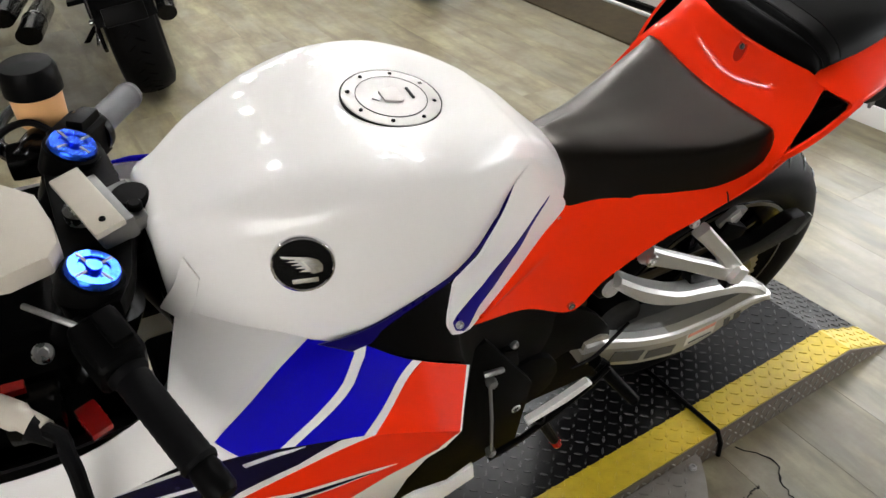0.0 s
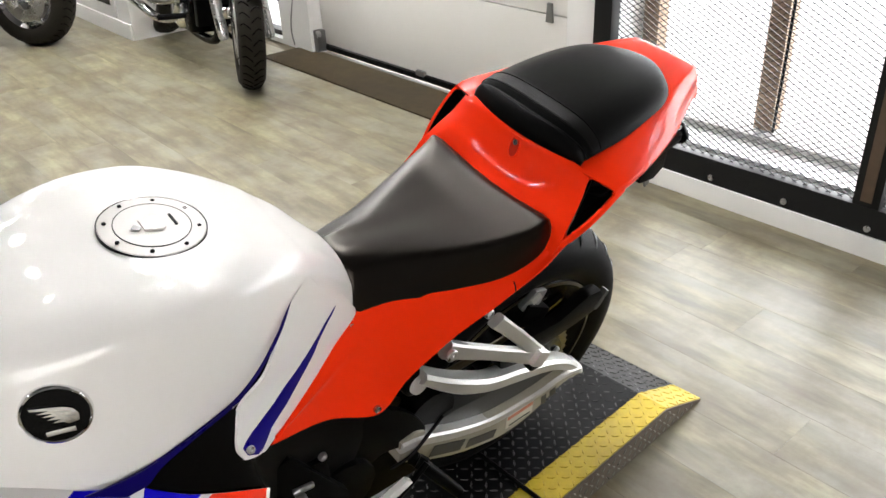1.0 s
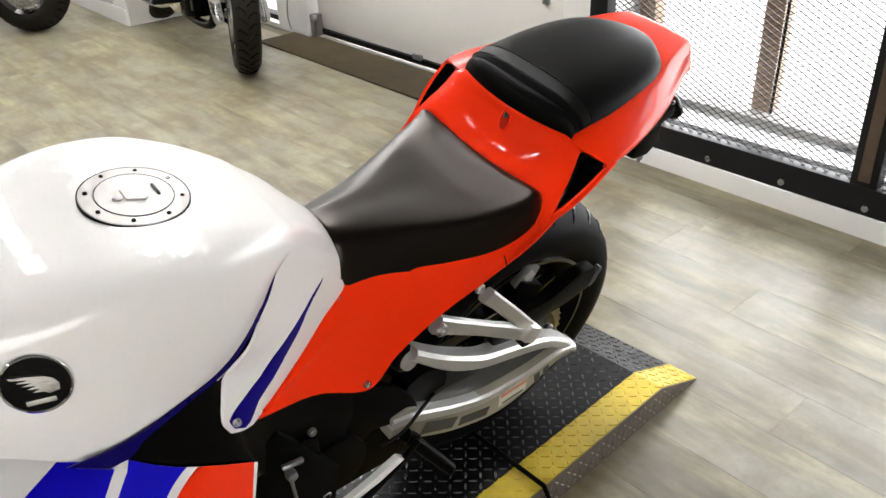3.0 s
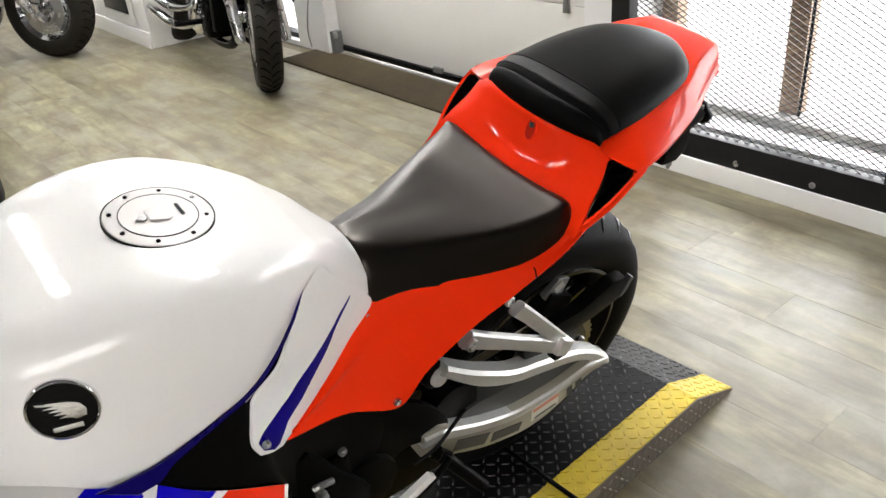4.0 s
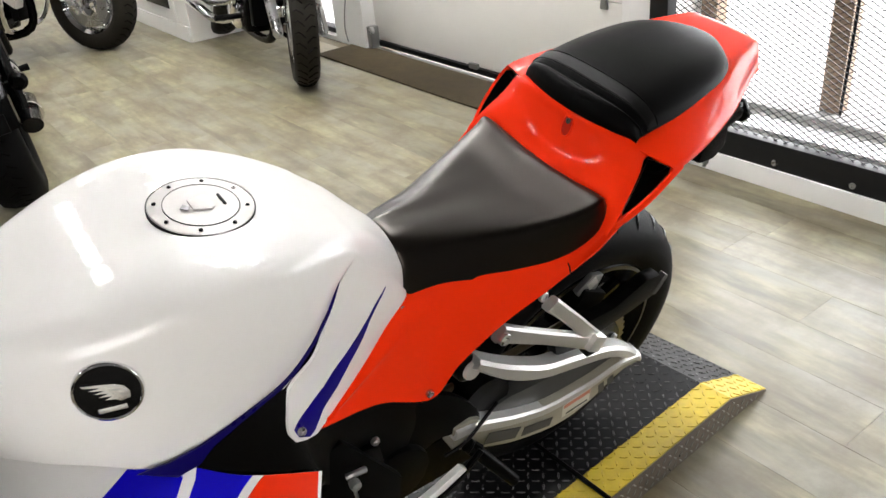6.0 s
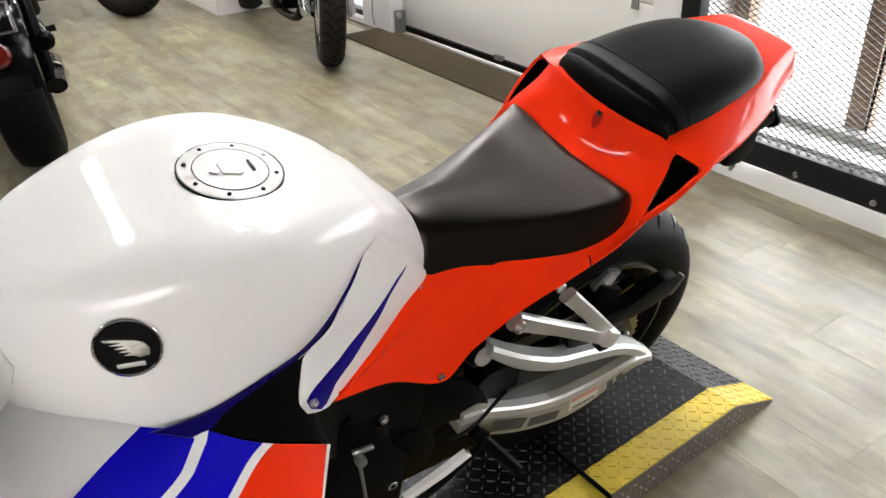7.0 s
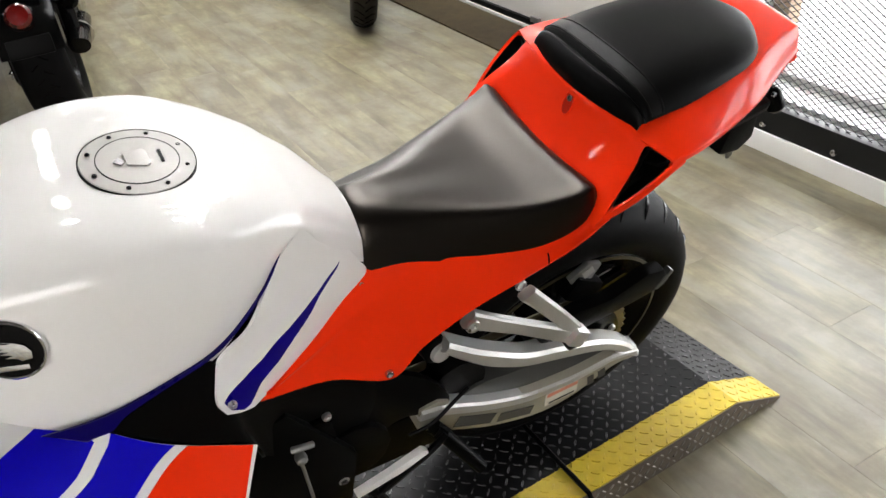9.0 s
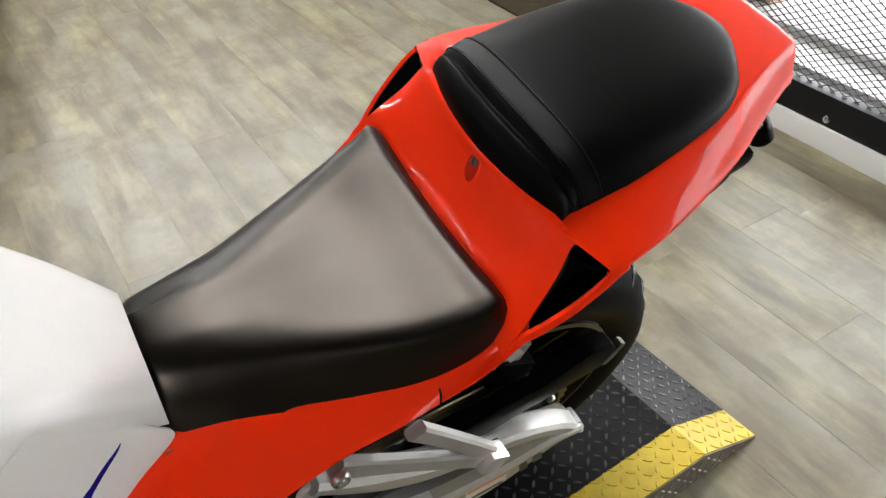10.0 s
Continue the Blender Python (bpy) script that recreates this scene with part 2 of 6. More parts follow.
def patch(skin, poly=None, off=0.0, thick=0.003, flip=1, cells=(48, 20), bm=None):
    """A shell over the (s, t) outline poly of a skin: off metres proud of it, thick metres deep."""
    bm = bm or bmesh.new()
    poly = poly or [(0, 0), (1, 0), (1, 1), (0, 1)]
    ns, nt = cells
    tops, lows, faces = {}, {}, []

    def vert(p):
        key = (round(p[0], 5), round(p[1], 5))
        tops[key] = None
        return key

    s0, s1 = min(p[0] for p in poly), max(p[0] for p in poly)
    t0, t1 = min(p[1] for p in poly), max(p[1] for p in poly)
    for i in range(int(s0 * ns), min(ns, int(s1 * ns) + 1)):
        strip = clip(clip(poly, 0, i / ns, 1), 0, (i + 1) / ns, -1)
        if len(strip) < 3:
            continue
        for j in range(int(t0 * nt), min(nt, int(t1 * nt) + 1)):
            cell = clip(clip(strip, 1, j / nt, 1), 1, (j + 1) / nt, -1)
            keys = []
            for p in cell:
                k = vert(p)
                if k not in keys:
                    keys.append(k)
            if len(keys) >= 3:
                faces.append(keys)
    st = np.clip(np.array(list(tops)), 0, 1)
    place, norm = skin.many(st[:, 0], st[:, 1]), skin.normals(st[:, 0], st[:, 1]) * flip
    for key, a, n in zip(list(tops), place, norm):
        tops[key], lows[key] = bm.verts.new(a + n * off), bm.verts.new(a + n * (off - thick))
    edges = {}
    for keys in faces:
        try:
            bm.faces.new([tops[k] for k in keys])
            bm.faces.new([lows[k] for k in reversed(keys)])
        except ValueError:
            continue
        for a, b in zip(keys, keys[1:] + keys[:1]):
            edges[(a, b)] = edges.get((a, b), 0) + 1
    for a, b in list(edges):
        if (b, a) not in edges:
            try:
                bm.faces.new((tops[b], tops[a], lows[a], lows[b]))
            except ValueError:
                pass
    return bm


def sideplan(skin, uw):
    """An outline in the side view (u, w) as (s, t) of a skin."""
    return [skin.find(u, w) for u, w in uw]


def tube(path, r, seg=10, bm=None, cap=True):
    bm = bm or bmesh.new()
    pts = [Vector(p) for p in path]
    rad = r if isinstance(r, (list, tuple)) else [r] * len(pts)
    rings, side = [], None
    for i, p in enumerate(pts):
        d = (pts[min(i + 1, len(pts) - 1)] - pts[max(i - 1, 0)]).normalized()
        if side is None:
            side = d.cross(Vector((0.3, 0.2, 1))).normalized()
        side = (side - d * side.dot(d)).normalized()
        up = d.cross(side)
        rings.append([bm.verts.new(p + (side * math.cos(a) + up * math.sin(a)) * rad[i]) for a in (2 * math.pi * k / seg for k in range(seg))])
    for a, b in zip(rings, rings[1:]):
        for k in range(seg):
            bm.faces.new((a[k], a[(k + 1) % seg], b[(k + 1) % seg], b[k]))
    if cap:
        bm.faces.new(rings[0][::-1])
        bm.faces.new(rings[-1])
    return bm


def lathe(profile, centre=(0, 0, 0), axis=(0, 1, 0), seg=32, bm=None, closed=False, arc=(0, 360)):
    """Turns a profile of (radius, height along the axis) about the axis."""
    bm = bm or bmesh.new()
    z = Vector(axis).normalized()
    x = z.cross(Vector((0, 0, 1)) if abs(z.z) < 0.9 else Vector((1, 0, 0))).normalized()
    y = z.cross(x)
    c = Vector(centre)
    full = arc[1] - arc[0] >= 360
    steps = seg if full else seg + 1
    rings = []
    for r, h in profile:
        ring = []
        for k in range(steps):
            a = radians(arc[0] + (arc[1] - arc[0]) * k / seg)
            ring.append(bm.verts.new(c + z * h + (x * math.cos(a) + y * math.sin(a)) * max(r, 1e-5)))
        rings.append(ring)
    pairs = list(zip(rings, rings[1:])) + ([(rings[-1], rings[0])] if closed else [])
    for a, b in pairs:
        for k in range(seg):
            n = (k + 1) % steps
            bm.faces.new((a[k], a[n], b[n], b[k]))
    if not closed and full:
        bm.faces.new(rings[0][::-1])
        bm.faces.new(rings[-1])
    return bm


def prism(outline, v0, v1, bevel=0.002, bm=None, plane="uw"):
    """A plate: an outline in the side view, from v0 to v1, with softened edges."""
    b2 = bmesh.new()
    put = {"uw": lambda p, v: (p[0], v, p[1]), "uv": lambda p, v: (p[0], p[1], v), "vw": lambda p, v: (v, p[0], p[1])}[plane]
    lo = [b2.verts.new(put(p, v0)) for p in outline]
    hi = [b2.verts.new(put(p, v1)) for p in outline]
    n = len(outline)
    b2.faces.new(lo)
    b2.faces.new(hi[::-1])
    for k in range(n):
        b2.faces.new((lo[k], hi[k], hi[(k + 1) % n], lo[(k + 1) % n]))
    bmesh.ops.recalc_face_normals(b2, faces=b2.faces[:])
    if bevel:
        bmesh.ops.bevel(b2, geom=b2.edges[:], offset=bevel, segments=2, profile=0.7, affect="EDGES", clamp_overlap=True)
    return join(bm, b2)


def beam(path, v0, v1, chamfer=0.004, bm=None):
    """A bar with chamfered edges along (u, w, half height) in the side view, from v0 to v1."""
    bm = bm or bmesh.new()
    pts = [Vector((p[0], 0, p[1])) for p in path]
    rings = []
    for i, p in enumerate(pts):
        d = (pts[min(i + 1, len(pts) - 1)] - pts[max(i - 1, 0)]).normalized()
        n, h, c = Vector((-d.z, 0, d.x)), path[i][2], chamfer
        sec = [(v0 + c, h), (v1 - c, h), (v1, h - c), (v1, c - h), (v1 - c, -h), (v0 + c, -h), (v0, c - h), (v0, h - c)]
        rings.append([bm.verts.new(p + n * b + Vector((0, a, 0))) for a, b in sec])
    for a, b in zip(rings, rings[1:]):
        for k in range(8):
            bm.faces.new((a[k], a[(k + 1) % 8], b[(k + 1) % 8], b[k]))
    bm.faces.new(rings[0][::-1])
    bm.faces.new(rings[-1])
    return bm


def join(bm, b2):
    if bm is None:
        return b2
    me = bpy.data.meshes.new("joined")
    b2.to_mesh(me)
    b2.free()
    bm.from_mesh(me)
    bpy.data.meshes.remove(me)
    return bm


def rbox(centre, size, bevel=0.004, m=None, bm=None, seg=2):
    b2 = bmesh.new()
    bmesh.ops.create_cube(b2, size=1, matrix=Matrix.Diagonal((*size, 1)))
    if bevel:
        bmesh.ops.bevel(b2, geom=b2.edges[:], offset=bevel, segments=seg, profile=0.7, affect="EDGES", clamp_overlap=True)
    bmesh.ops.transform(b2, matrix=Matrix.Translation(centre) @ (m or Matrix()), verts=b2.verts[:])
    return join(bm, b2)


def arcpath(c, r, a0, a1, n=10):
    return [(c[0] + r * math.cos(radians(a0 + (a1 - a0) * k / (n - 1))), c[1] + r * math.sin(radians(a0 + (a1 - a0) * k / (n - 1)))) for k in range(n)]


def bolt(at, axis, r=0.006, h=0.004, parent=None, name="bolt", material=None):
    bm = lathe([(r, 0), (r, h * 0.6), (r * 0.85, h), (r * 0.5, h), (r * 0.45, h * 0.5), (0.0, h * 0.5)], at, axis, 14)
    return part(name, bm, material or STEEL, parent)

# ---- curved surfaces ----
def spline(ctrl, x):
    """Catmull-Rom through the control points, x from 0 to 1."""
    c = np.asarray(ctrl, float)
    c = np.vstack([2 * c[:1] - c[1:2], c, 2 * c[-1:] - c[-2:-1]])
    k = np.clip(np.asarray(x, float), 0, 1) * (len(c) - 3)
    i = np.minimum(k.astype(int), len(c) - 4)
    f = (k - i).reshape(-1, *([1] * (c.ndim - 1)))
    a, b, d, e = c[i], c[i + 1], c[i + 2], c[i + 3]
    return 0.5 * (2 * b + (d - a) * f + (2 * a - 5 * b + 4 * d - e) * f ** 2 + (3 * b - a - 3 * d + e) * f ** 3)


def curve(ctrl, n):
    return [tuple(p) for p in spline(ctrl, np.linspace(0, 1, n))]


class Skin:
    """A smooth surface over rails, each a row of control points; s runs along the rails, t across them."""

    def __init__(self, rails, ns=48, nt=24):
        self.rails, self.ns, self.nt = np.asarray(rails, float), ns, nt
        self.s, self.t = np.linspace(0, 1, ns + 1), np.linspace(0, 1, nt + 1)
        along = spline(self.rails.transpose(1, 0, 2), self.s)
        self.grid = spline(along.transpose(1, 0, 2), self.t).transpose(1, 0, 2)

    def at(self, s, t):
        row = spline(self.rails.transpose(1, 0, 2), np.array([s]))[0]
        return spline(row, np.array([t]))[0]

    def normal(self, s, t):
        h = 2e-3
        a = self.at(min(s + h, 1), t) - self.at(max(s - h, 0), t)
        b = self.at(s, min(t + h, 1)) - self.at(s, max(t - h, 0))
        n = np.cross(a, b)
        return n / (np.linalg.norm(n) + 1e-12)

    def many(self, s, t):
        """The places at many (s, t) at once."""
        c = spline(self.rails.transpose(1, 0, 2), s)
        c = np.concatenate([2 * c[:, :1] - c[:, 1:2], c, 2 * c[:, -1:] - c[:, -2:-1]], 1)
        k = np.clip(t, 0, 1) * (c.shape[1] - 3)
        i = np.minimum(k.astype(int), c.shape[1] - 4)
        f, r = (k - i)[:, None], np.arange(len(s))
        a, b, d, e = c[r, i], c[r, i + 1], c[r, i + 2], c[r, i + 3]
        return 0.5 * (2 * b + (d - a) * f + (2 * a - 5 * b + 4 * d - e) * f ** 2 + (3 * b - a - 3 * d + e) * f ** 3)

    def normals(self, s, t):
        h = 2e-3
        n = np.cross(self.many(np.minimum(s + h, 1), t) - self.many(np.maximum(s - h, 0), t), self.many(s, np.minimum(t + h, 1)) - self.many(s, np.maximum(t - h, 0)))
        return n / (np.linalg.norm(n, axis=1)[:, None] + 1e-12)

    def find(self, u, w):
        """The (s, t) where the surface passes the side-view place (u, w)."""
        g = self.grid
        d = (g[..., 0] - u) ** 2 + (g[..., 2] - w) ** 2
        i, j = np.unravel_index(np.argmin(d), d.shape)
        s, t = self.s[i], self.t[j]
        for _ in range(12):
            p, h = self.at(s, t), 1e-3
            ds = (self.at(s + h if s < 0.5 else s, t) - self.at(s if s < 0.5 else s - h, t)) / h
            dt = (self.at(s, t + h if t < 0.5 else t) - self.at(s, t if t < 0.5 else t - h)) / h
            m = np.array([[ds[0], dt[0]], [ds[2], dt[2]]])
            if abs(np.linalg.det(m)) < 1e-9:
                break
            step = np.linalg.solve(m, [u - p[0], w - p[2]])
            s, t = float(np.clip(s + step[0], 0, 1)), float(np.clip(t + step[1], 0, 1))
        return s, t


def drift(u):
    """How far the middle of the rear half stands to the right of the front's line."""
    return 0.06 * max(u - 0.3, 0.0)


def both(half):
    """Sections given from the middle outwards, as (u, [(v, w), ...]), to rails from the left edge to the right one."""
    rails = []
    n = len(half[0][1])
    for k, sgn in [(k, -1) for k in range(n - 1, 0, -1)] + [(k, 1) for k in range(n)]:
        rail = []
        for u, sec in half:
            edge, c = sec[-1][0], drift(u)
            rail.append((u, sgn * sec[k][0] * (edge + c) / edge + c, sec[k][1]))
        rails.append(rail)
    return rails


TANK = [
    (-0.290, [(0, 0.7900), (0.0200, 0.7900), (0.0360, 0.7880), (0.0480, 0.7840), (0.0540, 0.7780), (0.0560, 0.7720), (0.0580, 0.7650)]),
    (-0.287, [(0, 0.8600), (0.0262, 0.8609), (0.0471, 0.8610), (0.0628, 0.8310), (0.0712, 0.8110), (0.0754, 0.7888), (0.0774, 0.7670)]),
    (-0.255, [(0, 0.8790), (0.0290, 0.8790), (0.0608, 0.8770), (0.0830, 0.8480), (0.0956, 0.8230), (0.1025, 0.7920), (0.1085, 0.7640)]),
    (-0.200, [(0, 0.9000), (0.0425, 0.9005), (0.0849, 0.8993), (0.1123, 0.8714), (0.1246, 0.8355), (0.1326, 0.7902), (0.1408, 0.7520)]),
    (-0.130, [(0, 0.9150), (0.0476, 0.9155), (0.1009, 0.9145), (0.1380, 0.8930), (0.1485, 0.8455), (0.1575, 0.7810), (0.1667, 0.7260)]),
    (-0.050, [(0, 0.9195), (0.0531, 0.9206), (0.1129, 0.9210), (0.1505, 0.9045), (0.1630, 0.8505), (0.1638, 0.7894), (0.1617, 0.7220)]),
    (0.030, [(0, 0.9105), (0.0537, 0.9124), (0.1084, 0.9145), (0.1455, 0.9010), (0.1563, 0.8515), (0.1544, 0.7962), (0.1456, 0.7380)]),
    (0.090, [(0, 0.8955), (0.0494, 0.8973), (0.0969, 0.8993), (0.1246, 0.8839), (0.1335, 0.8510), (0.1349, 0.8306), (0.1294, 0.8000)]),
    (0.145, [(0, 0.8690), (0.0434, 0.8704), (0.0826, 0.8700), (0.1000, 0.8590), (0.1062, 0.8490), (0.1040, 0.8380), (0.0950, 0.8280)]),
    (0.170, [(0, 0.8520), (0.0410, 0.8528), (0.0740, 0.8508), (0.0910, 0.8385), (0.0975, 0.8280), (0.0985, 0.8120), (0.0975, 0.7960)]),
    (0.200, [(0, 0.8288), (0.0376, 0.8286), (0.0634, 0.8262), (0.0782, 0.8115), (0.0842, 0.8030), (0.0874, 0.7882), (0.0876, 0.7700)]),
    (0.240, [(0, 0.7925), (0.0289, 0.7892), (0.0482, 0.7795), (0.0598, 0.7690), (0.0666, 0.7600), (0.0692, 0.7474), (0.0710, 0.7280)]),
]
tank_skin = Skin(both(TANK), 96, 72)


def sunk(u, w, depth):
    """A place on the tank's left side, so deep below its skin."""
    st = tank_skin.find(u, w)
    return (u, depth - abs(float(tank_skin.at(*st)[1])), w)


# the side panel runs up under the tank's tail and leaves it without a step
shroud_skin = Skin([
    [sunk(0.180, 0.836, 0.006), sunk(0.166, 0.843, 0.003), sunk(0.150, 0.847, 0.0012), (0.118, -0.1165, 0.829), (0.095, -0.128, 0.797), (0.066, -0.143, 0.760), (0.028, -0.150, 0.735), (0.018, -0.158, 0.705), (0.014, -0.164, 0.675), (0.022, -0.163, 0.650)],
    [sunk(0.202, 0.806, 0.006), sunk(0.192, 0.804, 0.003), sunk(0.180, 0.800, 0.0008), (0.167, -0.0995, 0.791), (0.155, -0.104, 0.770), (0.132, -0.117, 0.728), (0.100, -0.129, 0.700), (0.072, -0.140, 0.672), (0.053, -0.149, 0.650), (0.040, -0.155, 0.634)],
    [sunk(0.226, 0.778, 0.006), sunk(0.221, 0.772, 0.003), sunk(0.218, 0.764, 0.0006), (0.229, -0.0785, 0.744), (0.240, -0.0765, 0.715), (0.200, -0.089, 0.690), (0.158, -0.104, 0.661), (0.115, -0.122, 0.642), (0.082, -0.136, 0.629), (0.058, -0.147, 0.624)]], 54, 24)
COWL = [
    [(0.084, -0.136, 0.629), (0.160, -0.104, 0.661), (0.240, -0.074, 0.715), (0.300, -0.072, 0.742), (0.400, -0.092, 0.728), (0.470, -0.110, 0.716), (0.530, -0.118, 0.728), (0.572, -0.132, 0.770)],
    [(0.076, -0.139, 0.626), (0.162, -0.113, 0.632), (0.250, -0.100, 0.655), (0.305, -0.104, 0.685), (0.392, -0.123, 0.692), (0.462, -0.140, 0.703), (0.525, -0.148, 0.727), (0.572, -0.150, 0.766)],
    [(0.068, -0.142, 0.622), (0.168, -0.121, 0.582), (0.262, -0.118, 0.528), (0.310, -0.122, 0.580), (0.382, -0.135, 0.640), (0.445, -0.149, 0.680), (0.515, -0.158, 0.722), (0.566, -0.160, 0.756)]]
# a fold a third of the way down, where the top face turns into the side
COWL.insert(1, [(a[0] * 0.5 + b[0] * 0.5, a[1] * 0.5 + b[1] * 0.5 - 0.005, a[2] * 0.5 + b[2] * 0.5 + 0.005) for a, b in zip(COWL[0], COWL[1])])
red_skin = Skin(COWL, 60, 30)
fair_skin = Skin([
    [(-0.287, -0.080, 0.772), (-0.235, -0.113, 0.764), (-0.165, -0.151, 0.738), (-0.118, -0.166, 0.718), (-0.050, -0.180, 0.660), (0.050, -0.170, 0.577)],
    [(-0.325, -0.190, 0.765), (-0.262, -0.200, 0.738), (-0.190, -0.207, 0.702), (-0.120, -0.209, 0.666), (-0.050, -0.208, 0.615), (0.030, -0.198, 0.553)],
    [(-0.335, -0.236, 0.713), (-0.285, -0.238, 0.693), (-0.205, -0.237, 0.660), (-0.120, -0.235, 0.618), (-0.050, -0.234, 0.574), (0.009, -0.229, 0.527)]], 48, 24)
nose_skin = Skin([
    [(-0.560, -0.200, 0.770), (-0.480, -0.212, 0.758), (-0.400, -0.212, 0.758), (-0.325, -0.190, 0.765)],
    [(-0.560, -0.230, 0.745), (-0.480, -0.236, 0.738), (-0.405, -0.232, 0.735), (-0.330, -0.222, 0.736)],
    [(-0.560, -0.234, 0.712), (-0.480, -0.240, 0.712), (-0.410, -0.240, 0.711), (-0.335, -0.236, 0.713)]], 24, 12)
low_skin = Skin([
    [(-0.560, -0.234, 0.712), (-0.410, -0.240, 0.711), (-0.285, -0.238, 0.693), (-0.205, -0.237, 0.660), (-0.120, -0.235, 0.618), (-0.050, -0.234, 0.574), (0.009, -0.229, 0.527)],
    [(-0.540, -0.232, 0.590), (-0.400, -0.236, 0.580), (-0.280, -0.234, 0.560), (-0.200, -0.232, 0.530), (-0.120, -0.228, 0.500), (-0.060, -0.222, 0.470), (-0.020, -0.214, 0.445)],
    [(-0.480, -0.206, 0.400), (-0.370, -0.208, 0.390), (-0.270, -0.205, 0.375), (-0.195, -0.200, 0.355), (-0.130, -0.190, 0.330), (-0.080, -0.180, 0.310), (-0.045, -0.172, 0.290)]], 48, 20)
# ---- end of surfaces ----



# ---- the showroom ----
WALL_X = 2.34
def slab(name, lo, hi, material, kind="structure", label="", bevel=0.0, category=""):
    ob = part(name, rbox([(a + b) / 2 for a, b in zip(lo, hi)], [b - a for a, b in zip(lo, hi)], bevel), material, smooth=bool(bevel))
    return tagged(ob, label, category, kind=kind)


floor = slab("floor", (-5, -3, -0.2), (2.46, 9, -0.004), FLOORBASE, label="greyish oak vinyl plank showroom floor", category="floor")
ceiling = slab("ceiling", (-5.2, -3.2, 3.1), (2.66, 9.2, 3.25), CEILPAINT, label="grey painted showroom ceiling", category="ceiling")
slab("wall_west", (-5.2, -3, 0), (-5, 9, 3.1), GREYWALL, label="grey painted wall", category="wall")
# the south window is out of view, added to brighten the tank's near side
slab("wall_south_1", (-5.2, -3.2, 0), (2.66, -3.0, 0.85), GREYWALL, label="grey painted wall below an added unseen window", category="wall")
slab("wall_south_2", (-5.2, -3.2, 2.55), (2.66, -3.0, 3.1), GREYWALL, label="grey painted wall above an added unseen window", category="wall")
slab("wall_south_3", (-5.2, -3.2, 0.85), (-4.4, -3.0, 2.55), GREYWALL, label="grey painted wall beside an added unseen window", category="wall")
slab("wall_south_4", (-1.3, -3.2, 0.85), (2.66, -3.0, 2.55), GREYWALL, label="grey painted wall beside an added unseen window", category="wall")
added_window = thing("window_4", pose(-2.85, -3.1, 0.85), "wide unseen window added to light the tank's side", "window", kind="structure")
for x in (-1.52, -0.51, 0.51, 1.52):
    part("mullion", rbox((x, 0, 0.85), (0.05, 0.08, 1.70), 0.004), IRON, added_window)
for z in (0.02, 1.68):
    part("window_frame", rbox((0, 0, z), (3.0, 0.08, 0.04), 0.004), IRON, added_window)
# glowing panel behind the added window, a fill for the tank's side
daylight = part("backdrop", rbox((-2.1, -4.2, 1.9), (9, 0.1, 4.6), 0), FILLGLOW, smooth=False)
tagged(daylight, "glowing fill panel outside the added window", "backdrop", kind="structure")
slab("wall_north", (-5.2, 9, 0), (2.66, 9.2, 3.1), WALLPAINT, label="white painted wall", category="wall")
# the east wall: a grated window, a column, a sectional door, a small window
slab("wall_east_1", (WALL_X, -3, 0), (2.6, -1.6, 3.1), WALLPAINT, label="white painted wall", category="wall")
slab("wall_east_2", (WALL_X, -1.6, 0), (2.6, 1.21, 0.16), WALLPAINT, label="white low wall under a grated window", category="wall")
# window head is out of view, set low to keep glare off the tail
slab("wall_east_3", (WALL_X, -1.6, 1.5), (2.6, 1.21, 3.1), WALLPAINT, label="white wall above a grated window, brought low against glare", category="wall")
slab("wall_east_4", (WALL_X, 1.21, 0), (2.6, 1.43, 3.1), WALLPAINT, label="white column between window and garage door", category="wall", bevel=0.004)
slab("wall_east_5", (WALL_X, 1.43, 2.35), (2.6, 3.5, 3.1), WALLPAINT, label="white wall above the garage door", category="wall")
slab("wall_east_6", (WALL_X, 3.5, 0), (2.6, 3.85, 3.1), WALLPAINT, label="white wall beside the garage door", category="wall")
slab("wall_east_7", (WALL_X, 3.85, 0), (2.6, 4.25, 0.03), WALLPAINT, label="white sill wall under a narrow window", category="wall")
slab("wall_east_8", (WALL_X, 3.85, 2.1), (2.6, 4.25, 3.1), WALLPAINT, label="white wall above a narrow window", category="wall")
slab("wall_east_9", (WALL_X, 4.25, 0), (2.6, 9, 3.1), WALLPAINT, label="white painted wall", category="wall")
slab("baseboard", (2.218, -1.6, 0), (WALL_X - 0.002, 1.205, 0.076), WALLPAINT, label="white painted low plinth under the grate", category="baseboard", bevel=0.003)

# box-shaped white partition with dark panels
partition = thing("partition", pose(1.695, 4.715, 0), "white boxed partition with a dark recessed panel", "partition", kind="structure")
part("body", rbox((0.315, 1.2, 0.62), (0.63, 2.4, 1.24), 0.006), WALLPAINT, partition)
part("base_trim", rbox((-0.008, 1.2, 0.055), (0.014, 2.38, 0.11), 0.004), WALLPAINT, partition)
part("panel_frame", rbox((-0.006, 0.52, 0.55), (0.012, 0.62, 0.86), 0.003), WALLPAINT, partition)
part("dark_panel", rbox((-0.014, 0.52, 0.57), (0.006, 0.46, 0.74), 0.002), GLOSSBLACK, partition, "dark framed panel")

